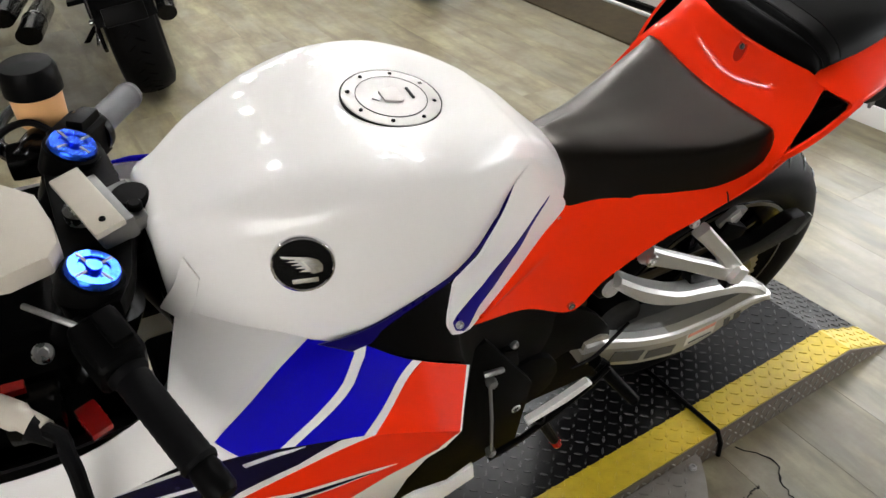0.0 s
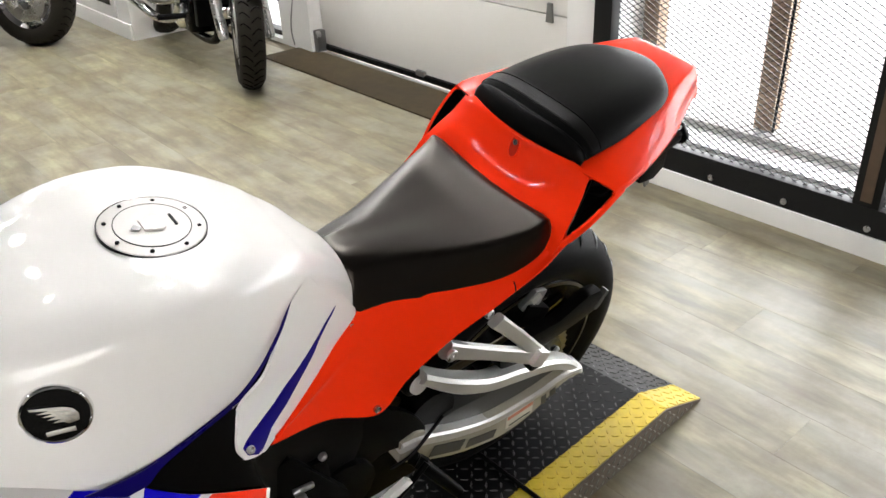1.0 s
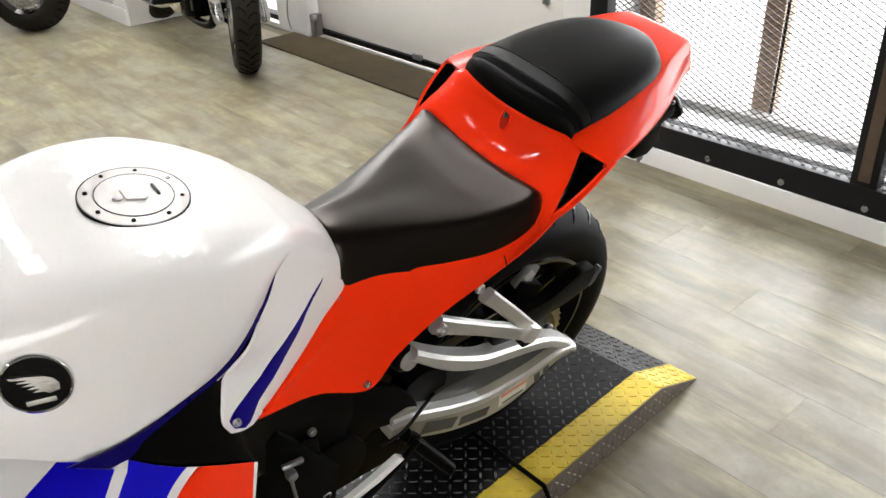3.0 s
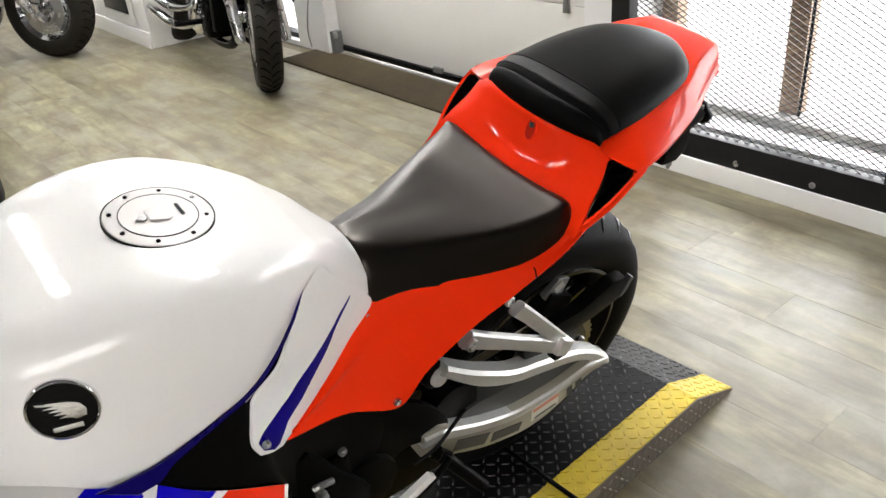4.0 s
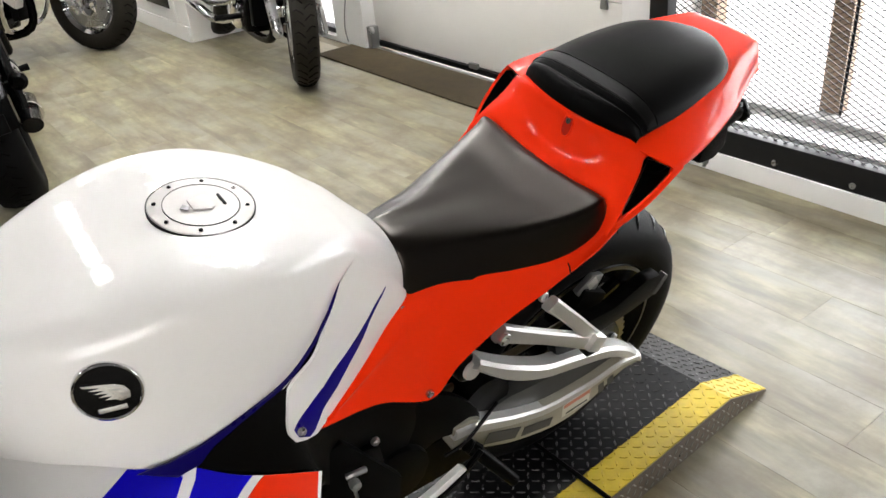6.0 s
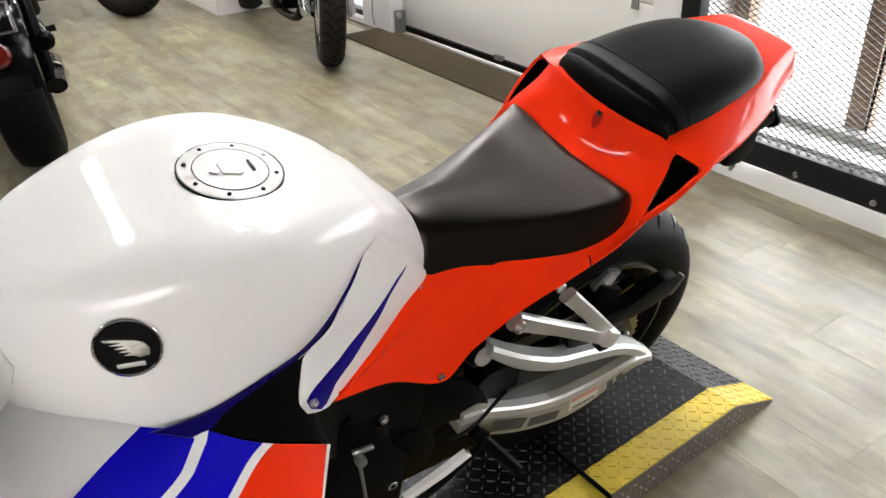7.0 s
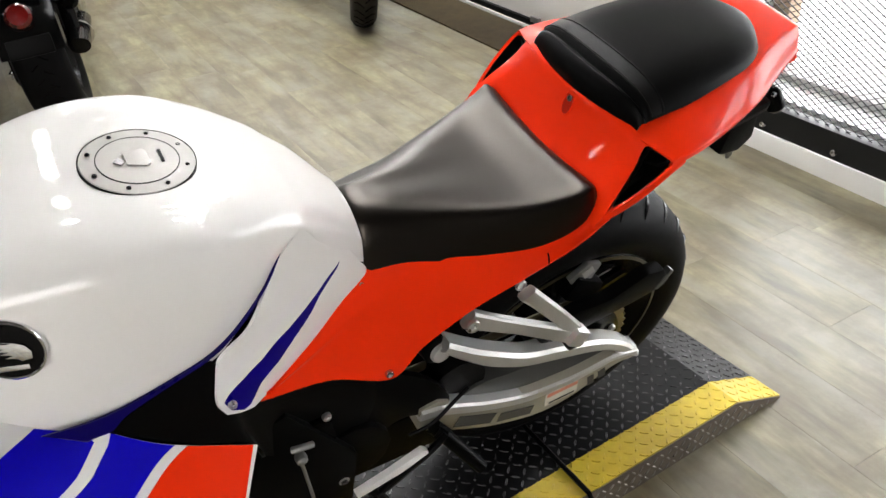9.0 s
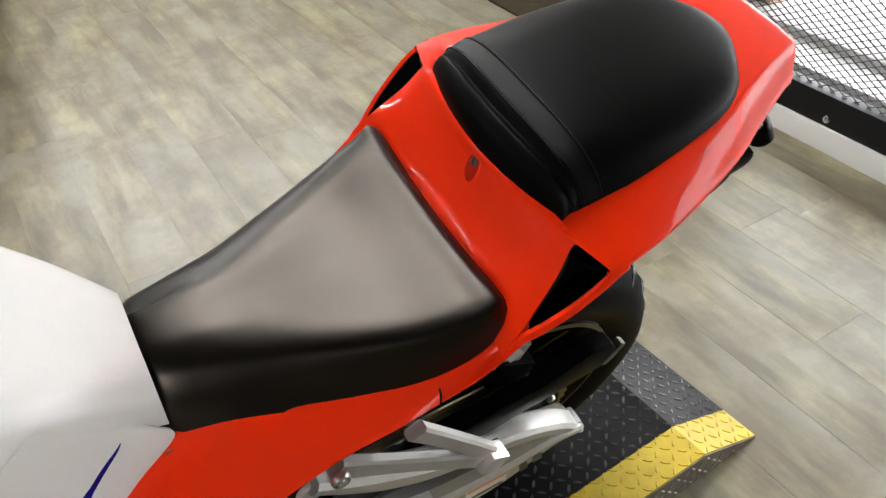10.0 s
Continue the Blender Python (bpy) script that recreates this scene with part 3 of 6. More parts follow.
# sectional door
door = thing("garage_door", pose(2.43, 0, 0), "cream sectional garage door, closed, with black bottom seal", "garage door", kind="structure")
for k in range(5):
    lo, hi = 0.05 + k * 0.46, 0.05 + k * 0.46 + 0.456
    part("door_panel", rbox((0.02, 2.465, (lo + hi) / 2), (0.045, 2.066, hi - lo), 0.006), DOORPAINT, door)
part("bottom_seal", rbox((0.008, 2.465, 0.031), (0.05, 2.07, 0.030), 0.006), PLASTIC, door, "black rubber seal")
for y in (1.6, 2.53, 3.4):
    part("hinge", prism([(y - 0.02, 0.475), (y + 0.02, 0.475), (y + 0.012, 0.56), (y - 0.012, 0.56)], -0.016, -0.003, 0.002, plane="vw"), ALUDARK, door, "grey steel hinge")
part("bracket", rbox((-0.012, 2.53, 0.055), (0.02, 0.07, 0.03), 0.004), ALUDARK, door, "grey steel bracket")
track = part("door_track", rbox((-0.03, 3.53, 1.1), (0.05, 0.03, 2.2), 0.004), ALUDARK, door, "galvanised vertical track")
part("track_foot", rbox((-0.04, 3.50, 0.07), (0.06, 0.09, 0.14), 0.006), ALUDARK, door)
part("track_roller", lathe([(0.02, 0), (0.022, 0.01), (0.02, 0.02)], (-0.07, 3.46, 0.12), (1, 0, 0), 16), STEEL, door)
part("cable", tube(curve([(-0.09, 3.66, 0.32), (-0.095, 3.70, 0.2), (-0.095, 3.72, 0.10), (-0.095, 3.70, 0.02)], 14), 0.004, 6), ALUDARK, door, "thin grey cable")

part("threshold", rbox((-0.035, 2.465, 0.004), (0.026, 2.06, 0.010), 0.002), ALUDARK, door, "dull aluminium threshold strip")
matte = part("entry_mat", rbox((2.235, 2.5, 0.003), (0.31, 2.34, 0.012), 0.003), MAT_BROWN)
tagged(matte, "brown coarse mat strip along the garage door", "mat")

# grated window
grate = thing("window_1", pose(2.25, 0, 0), "black steel window grate of expanded metal before bright glass", "window grate", kind="structure")
part("bottom_rail", rbox((0, -0.09, 0.124), (0.05, 2.57, 0.095), 0.004), IRON, grate)
part("top_rail", rbox((0, -0.09, 1.45), (0.05, 2.57, 0.095), 0.004), IRON, grate)
for y in (1.15, 0.058, -1.34):
    part("post", rbox((0, y, 0.787), (0.052, 0.085, 1.23), 0.004), IRON, grate)
part("post_inlay", rbox((-0.0275, 0.058, 0.79), (0.004, 0.036, 1.20), 0.001), RUST, grate, "brown rusted channel")
for y in (0.9, 0.607, 0.321, 0.035, -0.26, -0.55):
    bolt((-0.026, y, 0.102), (-1, 0, 0), 0.011, 0.008, grate)


def mesh_panel(y0, y1, z0, z1, parent):
    """Expanded metal: flattened diamonds of thin strands."""
    bm = bmesh.new()
    pw, ph, w, d = 0.040, 0.021, 0.0021, 0.004
    def strand(a, b):
        (ya, za), (yb, zb) = a, b
        ln = math.hypot(yb - ya, zb - za)
        ny, nz = -(zb - za) / ln * w / 2, (yb - ya) / ln * w / 2
        v = [bm.verts.new((x, y, z)) for x in (-d / 2, d / 2) for y, z in ((ya + ny, za + nz), (yb + ny, zb + nz), (yb - ny, zb - nz), (ya - ny, za - nz))]
        for f in ((0, 1, 2, 3), (7, 6, 5, 4), (0, 4, 5, 1), (2, 6, 7, 3)):
            bm.faces.new([v[k] for k in f])
    rows, cols = int((z1 - z0) / ph), int((y1 - y0) / pw)
    for r in range(rows):
        for c in range(cols):
            y, z = y0 + c * pw, z0 + r * ph
            strand((y, z), (y + pw / 2, z + ph / 2))
            strand((y + pw / 2, z + ph / 2), (y + pw, z))
            strand((y, z + ph), (y + pw / 2, z + ph / 2))
            strand((y + pw / 2, z + ph / 2), (y + pw, z + ph))
    return tagged(part("expanded_mesh", bm, IRON, parent, smooth=False), kind="stuff")


mesh_panel(0.09, 1.115, 0.165, 1.40, grate)
mesh_panel(-1.30, 0.02, 0.165, 1.40, grate)
# glazing behind the grate
glaz = thing("window_2", pose(2.56, 0, 0), "bright glazed window with tan timber mullions", "window", kind="structure")
for y in (1.17, 0.618, -0.1, -0.85, -1.56):
    part("mullion", rbox((0.04, y, 0.84), (0.07, 0.075, 1.34), 0.004), TIMBER, glaz)
part("sill", rbox((0.01, -0.2, 0.175), (0.16, 2.8, 0.03), 0.004), CONCRETE, glaz, "grey stone sill")
part("cord", tube(curve([(-0.02, 0.56, 0.2), (-0.02, 0.555, 0.6), (-0.02, 0.56, 1.48)], 8), 0.006, 6), PLASTIC, glaz, "dark hanging cord")
yard = slab("ground", (2.6, -12, -0.2), (14, 14, -0.02), CONCRETE, label="pale concrete yard outside", category="ground")
back = part("backdrop", rbox((9, 1, 4), (0.1, 30, 12), 0), SKYGLOW, smooth=False)
tagged(back, "overexposed white daylight outside the windows", "backdrop", kind="structure")
# narrow window behind the parked motorcycle
narrow = thing("window_3", pose(2.42, 4.05, 0), "narrow black-framed window", "window", kind="structure")
for y in (-0.182, 0.182):
    part("window_frame", rbox((0, y, 1.05), (0.07, 0.035, 2.06), 0.004), IRON, narrow)
part("window_frame", rbox((0, 0, 0.045), (0.07, 0.4, 0.035), 0.004), IRON, narrow)
for z in (0.35, 0.75):
    part("bar", rbox((0, 0, z), (0.03, 0.34, 0.02), 0.003), IRON, narrow)

# ceiling lights
lamp = thing("ceiling_light", pose(0, 0, 3.1), "round white ceiling downlight, switched on", "ceiling light", "ceiling downlights")
part("frame", lathe([(0.10, 0.0), (0.10, -0.05), (0.095, -0.06), (0.078, -0.06), (0.075, -0.05)], (0, 0, 0), (0, 0, 1), 32), WALLPAINT, lamp)
part("diffuser", lathe([(0.074, -0.048), (0.068, -0.056), (0.0, -0.060)], (0, 0, 0), (0, 0, 1), 32), SPOTGLOW, lamp, "glowing white diffuser")
spots = [(-0.15, 1.8), (0.9, 1.9), (1.9, 2.5), (0.85, 0.9), (1.2, 0.65), (0.2, 3.1), (1.2, 3.2)]
lamp.matrix_world = pose(*spots[0], 3.1)
for x, y in spots[1:]:
    copy_thing(lamp, pose(x, y, 3.1))
panel = thing("ceiling_light", pose(0, 0, 3.1), "long narrow white ceiling light, added out of view, switched on", "ceiling light", "ceiling strip lights")
part("frame", rbox((0, 0, -0.03), (0.20, 1.28, 0.06), 0.006), WALLPAINT, panel)
part("diffuser", rbox((0, 0, -0.066), (0.13, 1.22, 0.020), 0.006), LAMPGLOW, panel, "glowing white diffuser")
# unseen: the first three added to brighten the seat top, the rest as fill
spots = [(1.18, 1.15), (2.05, 3.1), (2.05, 4.5), (0.8, 4.8), (1.6, 6.3), (0.5, 6.3), (-1.2, 5.6), (-3.3, 2.2)]
panel.matrix_world = pose(*spots[0], 3.1)
for x, y in spots[1:]:
    copy_thing(panel, pose(x, y, 3.1))


# ---- tread plate platform ----
def lugs(bm, place, cols, rows, pitch, inside):
    """Raised almond lugs in a basket pattern; place maps (a, b, height) to the plate."""
    for i in range(cols):
        for j in range(rows):
            a, b = i * pitch, j * pitch
            if not inside(a, b):
                continue
            ang = radians(45 if (i + j) % 2 else -45)
            ca, sa, l, w, h = math.cos(ang), math.sin(ang), pitch * 0.46, pitch * 0.105, 0.0018
            ring = [(l, 0), (0.45 * l, w), (-0.45 * l, w), (-l, 0), (-0.45 * l, -w), (0.45 * l, -w)]
            lo = [bm.verts.new(place(a + x * ca - y * sa, b + x * sa + y * ca, -0.0005)) for x, y in ring]
            hi = [bm.verts.new(place(a + (x * ca - y * sa) * 0.72, b + (x * sa + y * ca) * 0.72, h)) for x, y in ring]
            bm.faces.new(hi)
            for k in range(6):
                bm.faces.new((lo[k], lo[(k + 1) % 6], hi[(k + 1) % 6], hi[k]))
    return bm


PX0, PX1, PBREAK, PY0, PY1, PH = -1.6, 1.243, 1.080, -0.045, 0.62, 0.072
STRIP = 0.082
TURN = pose(0.65, PY0, 0, 0, 0, 2.6) @ pose(-0.65, -PY0, 0)  # the platform stands a little askew
platform = thing("display_platform", TURN, "black tread plate display platform with yellow edge and ramp", "platform")
profile = [(PX0, 0.0), (PX1, 0.0), (PX1, 0.004), (PBREAK, PH), (PX0, PH)]
part("deck", prism([(x, z) for x, z in profile], PY0 + STRIP + 0.001, PY1, 0), TREAD, platform, "black painted tread plate", smooth=False)
part("edge_strip", prism([(x, z + (0.0005 if z > 0 else 0)) for x, z in profile], PY0 + 0.003, PY0 + STRIP, 0), YELLOW, platform, "worn yellow painted edge", smooth=False)
part("side_plate", prism([(x, max(z - 0.002, 0)) for x, z in profile], PY0, PY0 + 0.0026, 0), SIDEPLATE, platform, "bare metal tread plate side, darkened for shade", smooth=False)


def top(x, y, h):
    if x < PBREAK:
        return (x, y, PH + h)
    k = (x - PBREAK) / (PX1 - PBREAK)
    return (x + h * 0.34, y, PH + (0.004 - PH) * k + h * 0.94)


P = 0.0225
bm = lugs(bmesh.new(), lambda a, b, h: top(PX1 - 0.012 - a, PY0 + STRIP + 0.014 + b, h), 72, 26, P, lambda a, b: True)
tagged(part("tread_pattern", bm, WORNLUG, platform, smooth=False), kind="stuff")
bm = lugs(bmesh.new(), lambda a, b, h: top(PX1 - 0.012 - a, PY0 + 0.010 + b, h + 0.0005), 72, 4, P, lambda a, b: True)
tagged(part("tread_pattern", bm, YELLOW, platform, smooth=False), kind="stuff")
bm = lugs(bmesh.new(), lambda a, b, h: (PX1 - 0.05 - a, PY0 - h, 0.012 + b), 78, 3, P * 0.9,
          lambda a, b: 0.018 + b < (PH - 0.006 if PX1 - 0.05 - a < PBREAK else (PH - 0.008) * (a + 0.05) / (PX1 - PBREAK)))
tagged(part("tread_pattern", bm, BRIGHTLUG, platform, smooth=False), kind="stuff")
part("joint_strap", tube([(0.66, PY1 - 0.05, PH + 0.006), (0.655, 0.2, PH + 0.006), (0.644, PY0 - 0.001, PH + 0.006), (0.654, PY0 - 0.006, 0.04), (0.654, PY0 - 0.006, 0.003)], 0.0055, 8), PLASTIC, platform, "thin black cable over the joint")
# round-ended bare plate beside the platform
step = thing("side_plate_step", TURN @ pose(0.36, PY0 - 0.004, 0), "bare metal tread plate tongue beside the platform", "metal plate")
out = [(-0.5, 0.0), (0.222, 0.0)] + curve([(0.222, -0.012), (0.187, -0.060), (0.150, -0.100), (0.105, -0.145), (0.05, -0.21), (-0.02, -0.30)], 14) + [(-0.5, -0.32)]
part("plate", prism(out, 0.046, 0.052, 0, plane="uv"), BAREPLATE, step, smooth=False)
part("support", prism([(-0.45, -0.03), (0.1, -0.03), (0.05, -0.2), (-0.45, -0.25)], 0.0, 0.0462, 0, plane="uv"), ALUDARK, step, smooth=False)
bm = lugs(bmesh.new(), lambda a, b, h: (0.20 - a, -0.014 - b, 0.052 + h), 30, 13, P, lambda a, b: a > 0.012 + b * 0.92)
tagged(part("tread_pattern", bm, BRIGHTLUG, step, smooth=False), kind="stuff")
bolt((0.190, -0.022, 0.052), (0, 0, 1), 0.008, 0.005, step)



# ---- the sports motorcycle; its own axes are u to the rear, v to its right, w up, from the ground under the filler cap ----
bike = thing("motorcycle", pose(0, 0.1975, 0.072, 12.5, 0, -2), "white, red and blue sports motorcycle on its side stand", "motorcycle")


def mirrored(bm):
    for v in bm.verts:
        v.co.y = -v.co.y + 2 * drift(v.co.x)
    bmesh.ops.reverse_faces(bm, faces=bm.faces[:])
    return bm


def pair(name, make, material, parent, label="", angle=35):
    left = part(name, make(), material, parent, label, angle)
    right = part(name, mirrored(make()), material, parent, label, angle)
    return left, right


# fuel tank
tank = part("fuel_tank", patch(tank_skin, None, 0, 0.006, 1, (96, 72)), WHITE, bike, "pearl white fuel tank", 60)
cap_s = float(tank_skin.s[np.argmin(np.abs(tank_skin.grid[:, 36, 0] - 0.007))])
cap_c, cap_n = Vector(tank_skin.at(cap_s, 0.5)) + Vector((-0.001, -0.005, 0.0014)), Vector((0.124, -0.007, 0.99)).normalized()
fuel_cap = part("fuel_cap", lathe([(0.0588, -0.010), (0.0588, 0.0008), (0.0578, 0.0020), (0.0430, 0.0026), (0.0422, 0.0018), (0.0415, 0.0030), (0.0, 0.0038)], cap_c, cap_n, 64), CAPMETAL, tank, "round satin filler cap")
part("cap_seam", lathe([(0.0600, -0.010), (0.0600, 0.0014), (0.0590, 0.0016), (0.0588, -0.010)], cap_c, cap_n, 64, closed=True), PLASTIC, tank, "thin dark gap round the cap")
part("inner_ring", lathe([(0.0426, 0.002), (0.0426, 0.0032), (0.0416, 0.0032), (0.0416, 0.002)], cap_c, cap_n, 48, closed=True), IRON, tank)
cx = Vector((0.99, 0, -0.14))
for k in range(8):
    a = radians(22 + 45 * k)
    p = cap_c + cx * (0.0507 * math.cos(a)) + Vector((0, 1, 0)) * (0.0507 * math.sin(a)) + cap_n * 0.003
    part("screw", lathe([(0.0025, -0.001), (0.0025, 0.0004), (0.0018, 0.0008), (0.0016, 0.0), (0, 0.0)], p, cap_n, 12), DARK, tank)
flap = prism([(-0.013, -0.010), (0.006, -0.016), (0.011, -0.012), (0.011, 0.012), (0.006, 0.016), (-0.013, 0.010)], 0.0032, 0.0058, 0.0012, plane="uv")
capm = Matrix.Translation(cap_c) @ Matrix((cx, (0, 1, 0), cap_n)).transposed().to_4x4()
bmesh.ops.transform(flap, matrix=capm, verts=flap.verts[:])
part("key_flap", flap, CAPMETAL, tank)
slot = rbox((0.024, 0.0, 0.0045), (0.003, 0.022, 0.002), 0.0005)
bmesh.ops.transform(slot, matrix=capm, verts=slot.verts[:])
part("slot", slot, PLASTIC, tank)
keyhole = prism([(-0.026, -0.003), (-0.019, -0.009), (-0.014, -0.004), (-0.020, 0.004)], 0.0036, 0.0052, 0.0005, plane="uv")
bmesh.ops.transform(keyhole, matrix=capm, verts=keyhole.verts[:])
part("lock_shadow_gap", keyhole, ALUDARK, tank)


def badge(side):
    s, t = tank_skin.find(-0.157, 0.841)
    c, n = Vector(tank_skin.at(s, t)), Vector(tank_skin.normal(s, t))
    if c.y > 0:
        s, t = s, 1 - t
        c, n = Vector(tank_skin.at(s, t)), Vector(tank_skin.normal(s, t))
    x = (Vector((1, 0, 0)) - n * n.x).normalized()
    y = n.cross(x)
    m = Matrix.Translation(c) @ Matrix((x, y, n)).transposed().to_4x4() @ Matrix.Diagonal((0.92, 0.96, 1, 1))
    if side > 0:
        m = Matrix.Diagonal((1, -1, 1, 1)) @ m

    def put(bm, material, name, label=""):
        bmesh.ops.transform(bm, matrix=m, verts=bm.verts[:])
        part(name, bm, material, tank, label)
    put(lathe([(0.0372, -0.006), (0.0372, 0.0025), (0.0362, 0.0042), (0.0345, 0.0046), (0.0335, 0.0036), (0.0335, -0.006)], (0, 0, 0), (0, 0, 1), 48), CHROME, "badge_ring", "chrome badge ring")
    put(lathe([(0.0338, -0.002), (0.0338, 0.0034), (0, 0.0042)], (0, 0, 0), (0, 0, 1), 40), GLOSSBLACK, "badge_disc", "round gloss black badge")
    wing = [(-0.024, 0.016)]
    for k in range(5):
        wing += [(-0.0225 + 0.0042 * k, 0.0125 - 0.0050 * k), (-0.006 + 0.0030 * k, 0.0088 - 0.0045 * k)]
    wing += [(0.010, -0.0125), (0.021, -0.0105), (0.0225, -0.002), (0.018, 0.006), (0.008, 0.0105)]
    bm = prism(wing, 0.0036, 0.0052, 0.0004, None, "uv")
    put(bm, CHROME, "badge_emblem", "plain silver emblem shape")
    put(rbox((0.0, -0.0205, 0.0044), (0.030, 0.0062, 0.0012), 0.0004), CHROME, "badge_bar", "silver bar")


badge(-1)
badge(1)

# blue trim under the tank's edge
trim_skin = Skin([
    [(0.139, -0.0960, 0.858), (0.117, -0.1150, 0.833), (0.093, -0.1305, 0.805), (0.055, -0.1475, 0.777), (0.020, -0.1550, 0.756), (-0.023, -0.1610, 0.745), (-0.079, -0.1680, 0.736), (-0.118, -0.1715, 0.736), (-0.160, -0.1730, 0.7415)],
    [(0.1395, -0.0962, 0.8570), (0.1175, -0.1150, 0.8320), (0.0940, -0.1305, 0.8040), (0.0565, -0.1473, 0.7752), (0.022, -0.1555, 0.7525), (-0.021, -0.1620, 0.7410), (-0.076, -0.1700, 0.7270), (-0.099, -0.1775, 0.7165), (-0.123, -0.1850, 0.7220)]], 48, 6)
pair("tank_trim", lambda: patch(trim_skin, None, 0.001, 0.004, -1, (40, 6)), FLASHBLUE, bike, "deep blue trim under the tank")

# white side panels with a blue flash
shroud = pair("side_panel", lambda: patch(shroud_skin, None, 0.001, 0.004, 1, (72, 32)), WHITE, bike, "white side panel with a blue flash")
flash = [(0.358, 0.758), (0.517, 0.658), (0.621, 0.658), (0.738, 0.667), (0.825, 0.592), (0.95, 0.658), (0.983, 0.558), (0.958, 0.175), (0.883, 0.092), (0.842, 0.158), (0.787, 0.283), (0.713, 0.417), (0.642, 0.467), (0.571, 0.525), (0.5, 0.633)]
for side, ob in zip((0, 1), shroud):
    bm = patch(shroud_skin, flash, 0.0018, 0.001, 1, (48, 24))
    part("flash", mirrored(bm) if side else bm, STRIPEBLUE, ob, "blue tapering flash")
    bolt((0.030, -0.1645 if not side else 0.1645, 0.668), (0, -1 if not side else 1, 0.15), 0.0055, 0.005, ob)

# red side cowls
cowl = pair("seat_cowl_side", lambda: patch(red_skin, None, 0.001, 0.004, -1, (60, 30)), RED, bike, "orange-red side cowl")
for side, ob in zip((-1, 1), cowl):
    bolt((0.257, side * 0.117, 0.543), (0, side, 0), 0.0065, 0.006, ob)
    bolt((0.232, side * 0.080, 0.700), (0, side, 0.3), 0.004, 0.004, ob)
    part("joint", tube([(0.482, side * 0.1395, 0.7105), (0.480, side * 0.148, 0.7065), (0.477, side * 0.1545, 0.700)], 0.0012, 6), PLASTIC, ob, "fine panel joint")

# fairing
fairing = pair("fairing_upper", lambda: patch(fair_skin, None, 0, 0.004, -1, (48, 24)), WHITE, bike, "white fairing panel with blue and red blocks")
FAIR_ART = [
    (BLUE, "blue block", [(0.404, 0.035), (0.577, 0.035), (0.602, 0.110), (0.530, 0.381), (0.458, 0.590), (0.330, 1.0), (0.226, 1.0), (0.139, 0.841)]),
    (BLUE, "blue block", [(0.660, 0.0), (0.815, 0.0), (0.565, 1.0), (0.372, 1.0), (0.497, 0.610), (0.570, 0.395), (0.640, 0.120)]),
    (RED, "orange-red block", [(0.845, 0.0), (0.988, 0.0), (0.988, 1.0), (0.605, 1.0)])]
for side, ob in zip((0, 1), fairing):
    for material, label, plan in FAIR_ART:
        bm = patch(fair_skin, plan, 0.0009, 0.001, -1, (48, 24))
        part("colour_block", mirrored(bm) if side else bm, material, ob, label)
nose = pair("fairing_nose", lambda: patch(nose_skin, None, 0, 0.004, -1, (24, 12)), WHITE, bike, "white nose fairing edge")
LOW_OUT = [(0, 0), (1, 0), (1, 0.07), (0.985, 0.27), (0.895, 0.398), (0.841, 0.63), (0.858, 0.90), (0.83, 1), (0, 1)]
lower = pair("fairing_lower", lambda: patch(low_skin, LOW_OUT, 0, 0.004, -1, (48, 20)), WHITE, bike, "white lower fairing with red and navy areas")
LOW_ART = [
    (NAVY, "navy area", [(-0.286, 0.6915), (-0.217, 0.6635), (-0.132, 0.6215), (-0.160, 0.623), (-0.215, 0.626), (-0.285, 0.621), (-0.311, 0.609), (-0.360, 0.640), (-0.406, 0.664), (-0.520, 0.690), (-0.545, 0.710), (-0.410, 0.709), (-0.331, 0.701)], 0.0009),
    (WHITE, "white line", [(-0.276, 0.6735), (-0.236, 0.6690), (-0.205, 0.6580), (-0.222, 0.6585), (-0.240, 0.6620), (-0.273, 0.6655)], 0.0015),
    (WHITE, "white line", [(-0.320, 0.668), (-0.400, 0.688), (-0.460, 0.696), (-0.460, 0.690), (-0.400, 0.681), (-0.320, 0.661)], 0.0015),
    (RED, "orange-red area", [(-0.116, 0.610), (-0.050, 0.567), (0.006, 0.5245), (-0.023, 0.501), (-0.062, 0.497), (-0.099, 0.491), (-0.161, 0.460), (-0.205, 0.435), (-0.240, 0.520), (-0.262, 0.570), (-0.292, 0.603), (-0.215, 0.613)], 0.0009),
    (WHITE, "white sliver", [(-0.087, 0.519), (-0.156, 0.545), (-0.227, 0.566), (-0.270, 0.588), (-0.252, 0.549), (-0.178, 0.531)], 0.0015),
    (NAVY, "dark sliver", [(-0.118, 0.526), (-0.160, 0.540), (-0.225, 0.558), (-0.250, 0.566), (-0.238, 0.551), (-0.178, 0.536)], 0.0019),
    (GLOSSBLACK, "black intake", [(-0.307, 0.590), (-0.262, 0.556), (-0.246, 0.530), (-0.250, 0.490), (-0.290, 0.455), (-0.420, 0.470), (-0.500, 0.560), (-0.470, 0.640), (-0.410, 0.638)], 0.0012)]
for side, ob in zip((0, 1), lower):
    for material, label, plan, off in LOW_ART:
        st = [(a, 0.0 if b < 0.14 and off < 0.001 else b) for a, b in sideplan(low_skin, plan)]
        bm = patch(low_skin, st, off, 0.001, -1, (48, 20))
        part("colour_block", mirrored(bm) if side else bm, material, ob, label)
    bm = patch(low_skin, [(0.394, 0.820), (0.521, 0.835), (0.690, 0.855), (0.596, 0.986), (0.430, 0.988)], 0.0009, 0.001, -1, (48, 20))
    part("colour_block", mirrored(bm) if side else bm, RED, ob, "orange-red wedge")
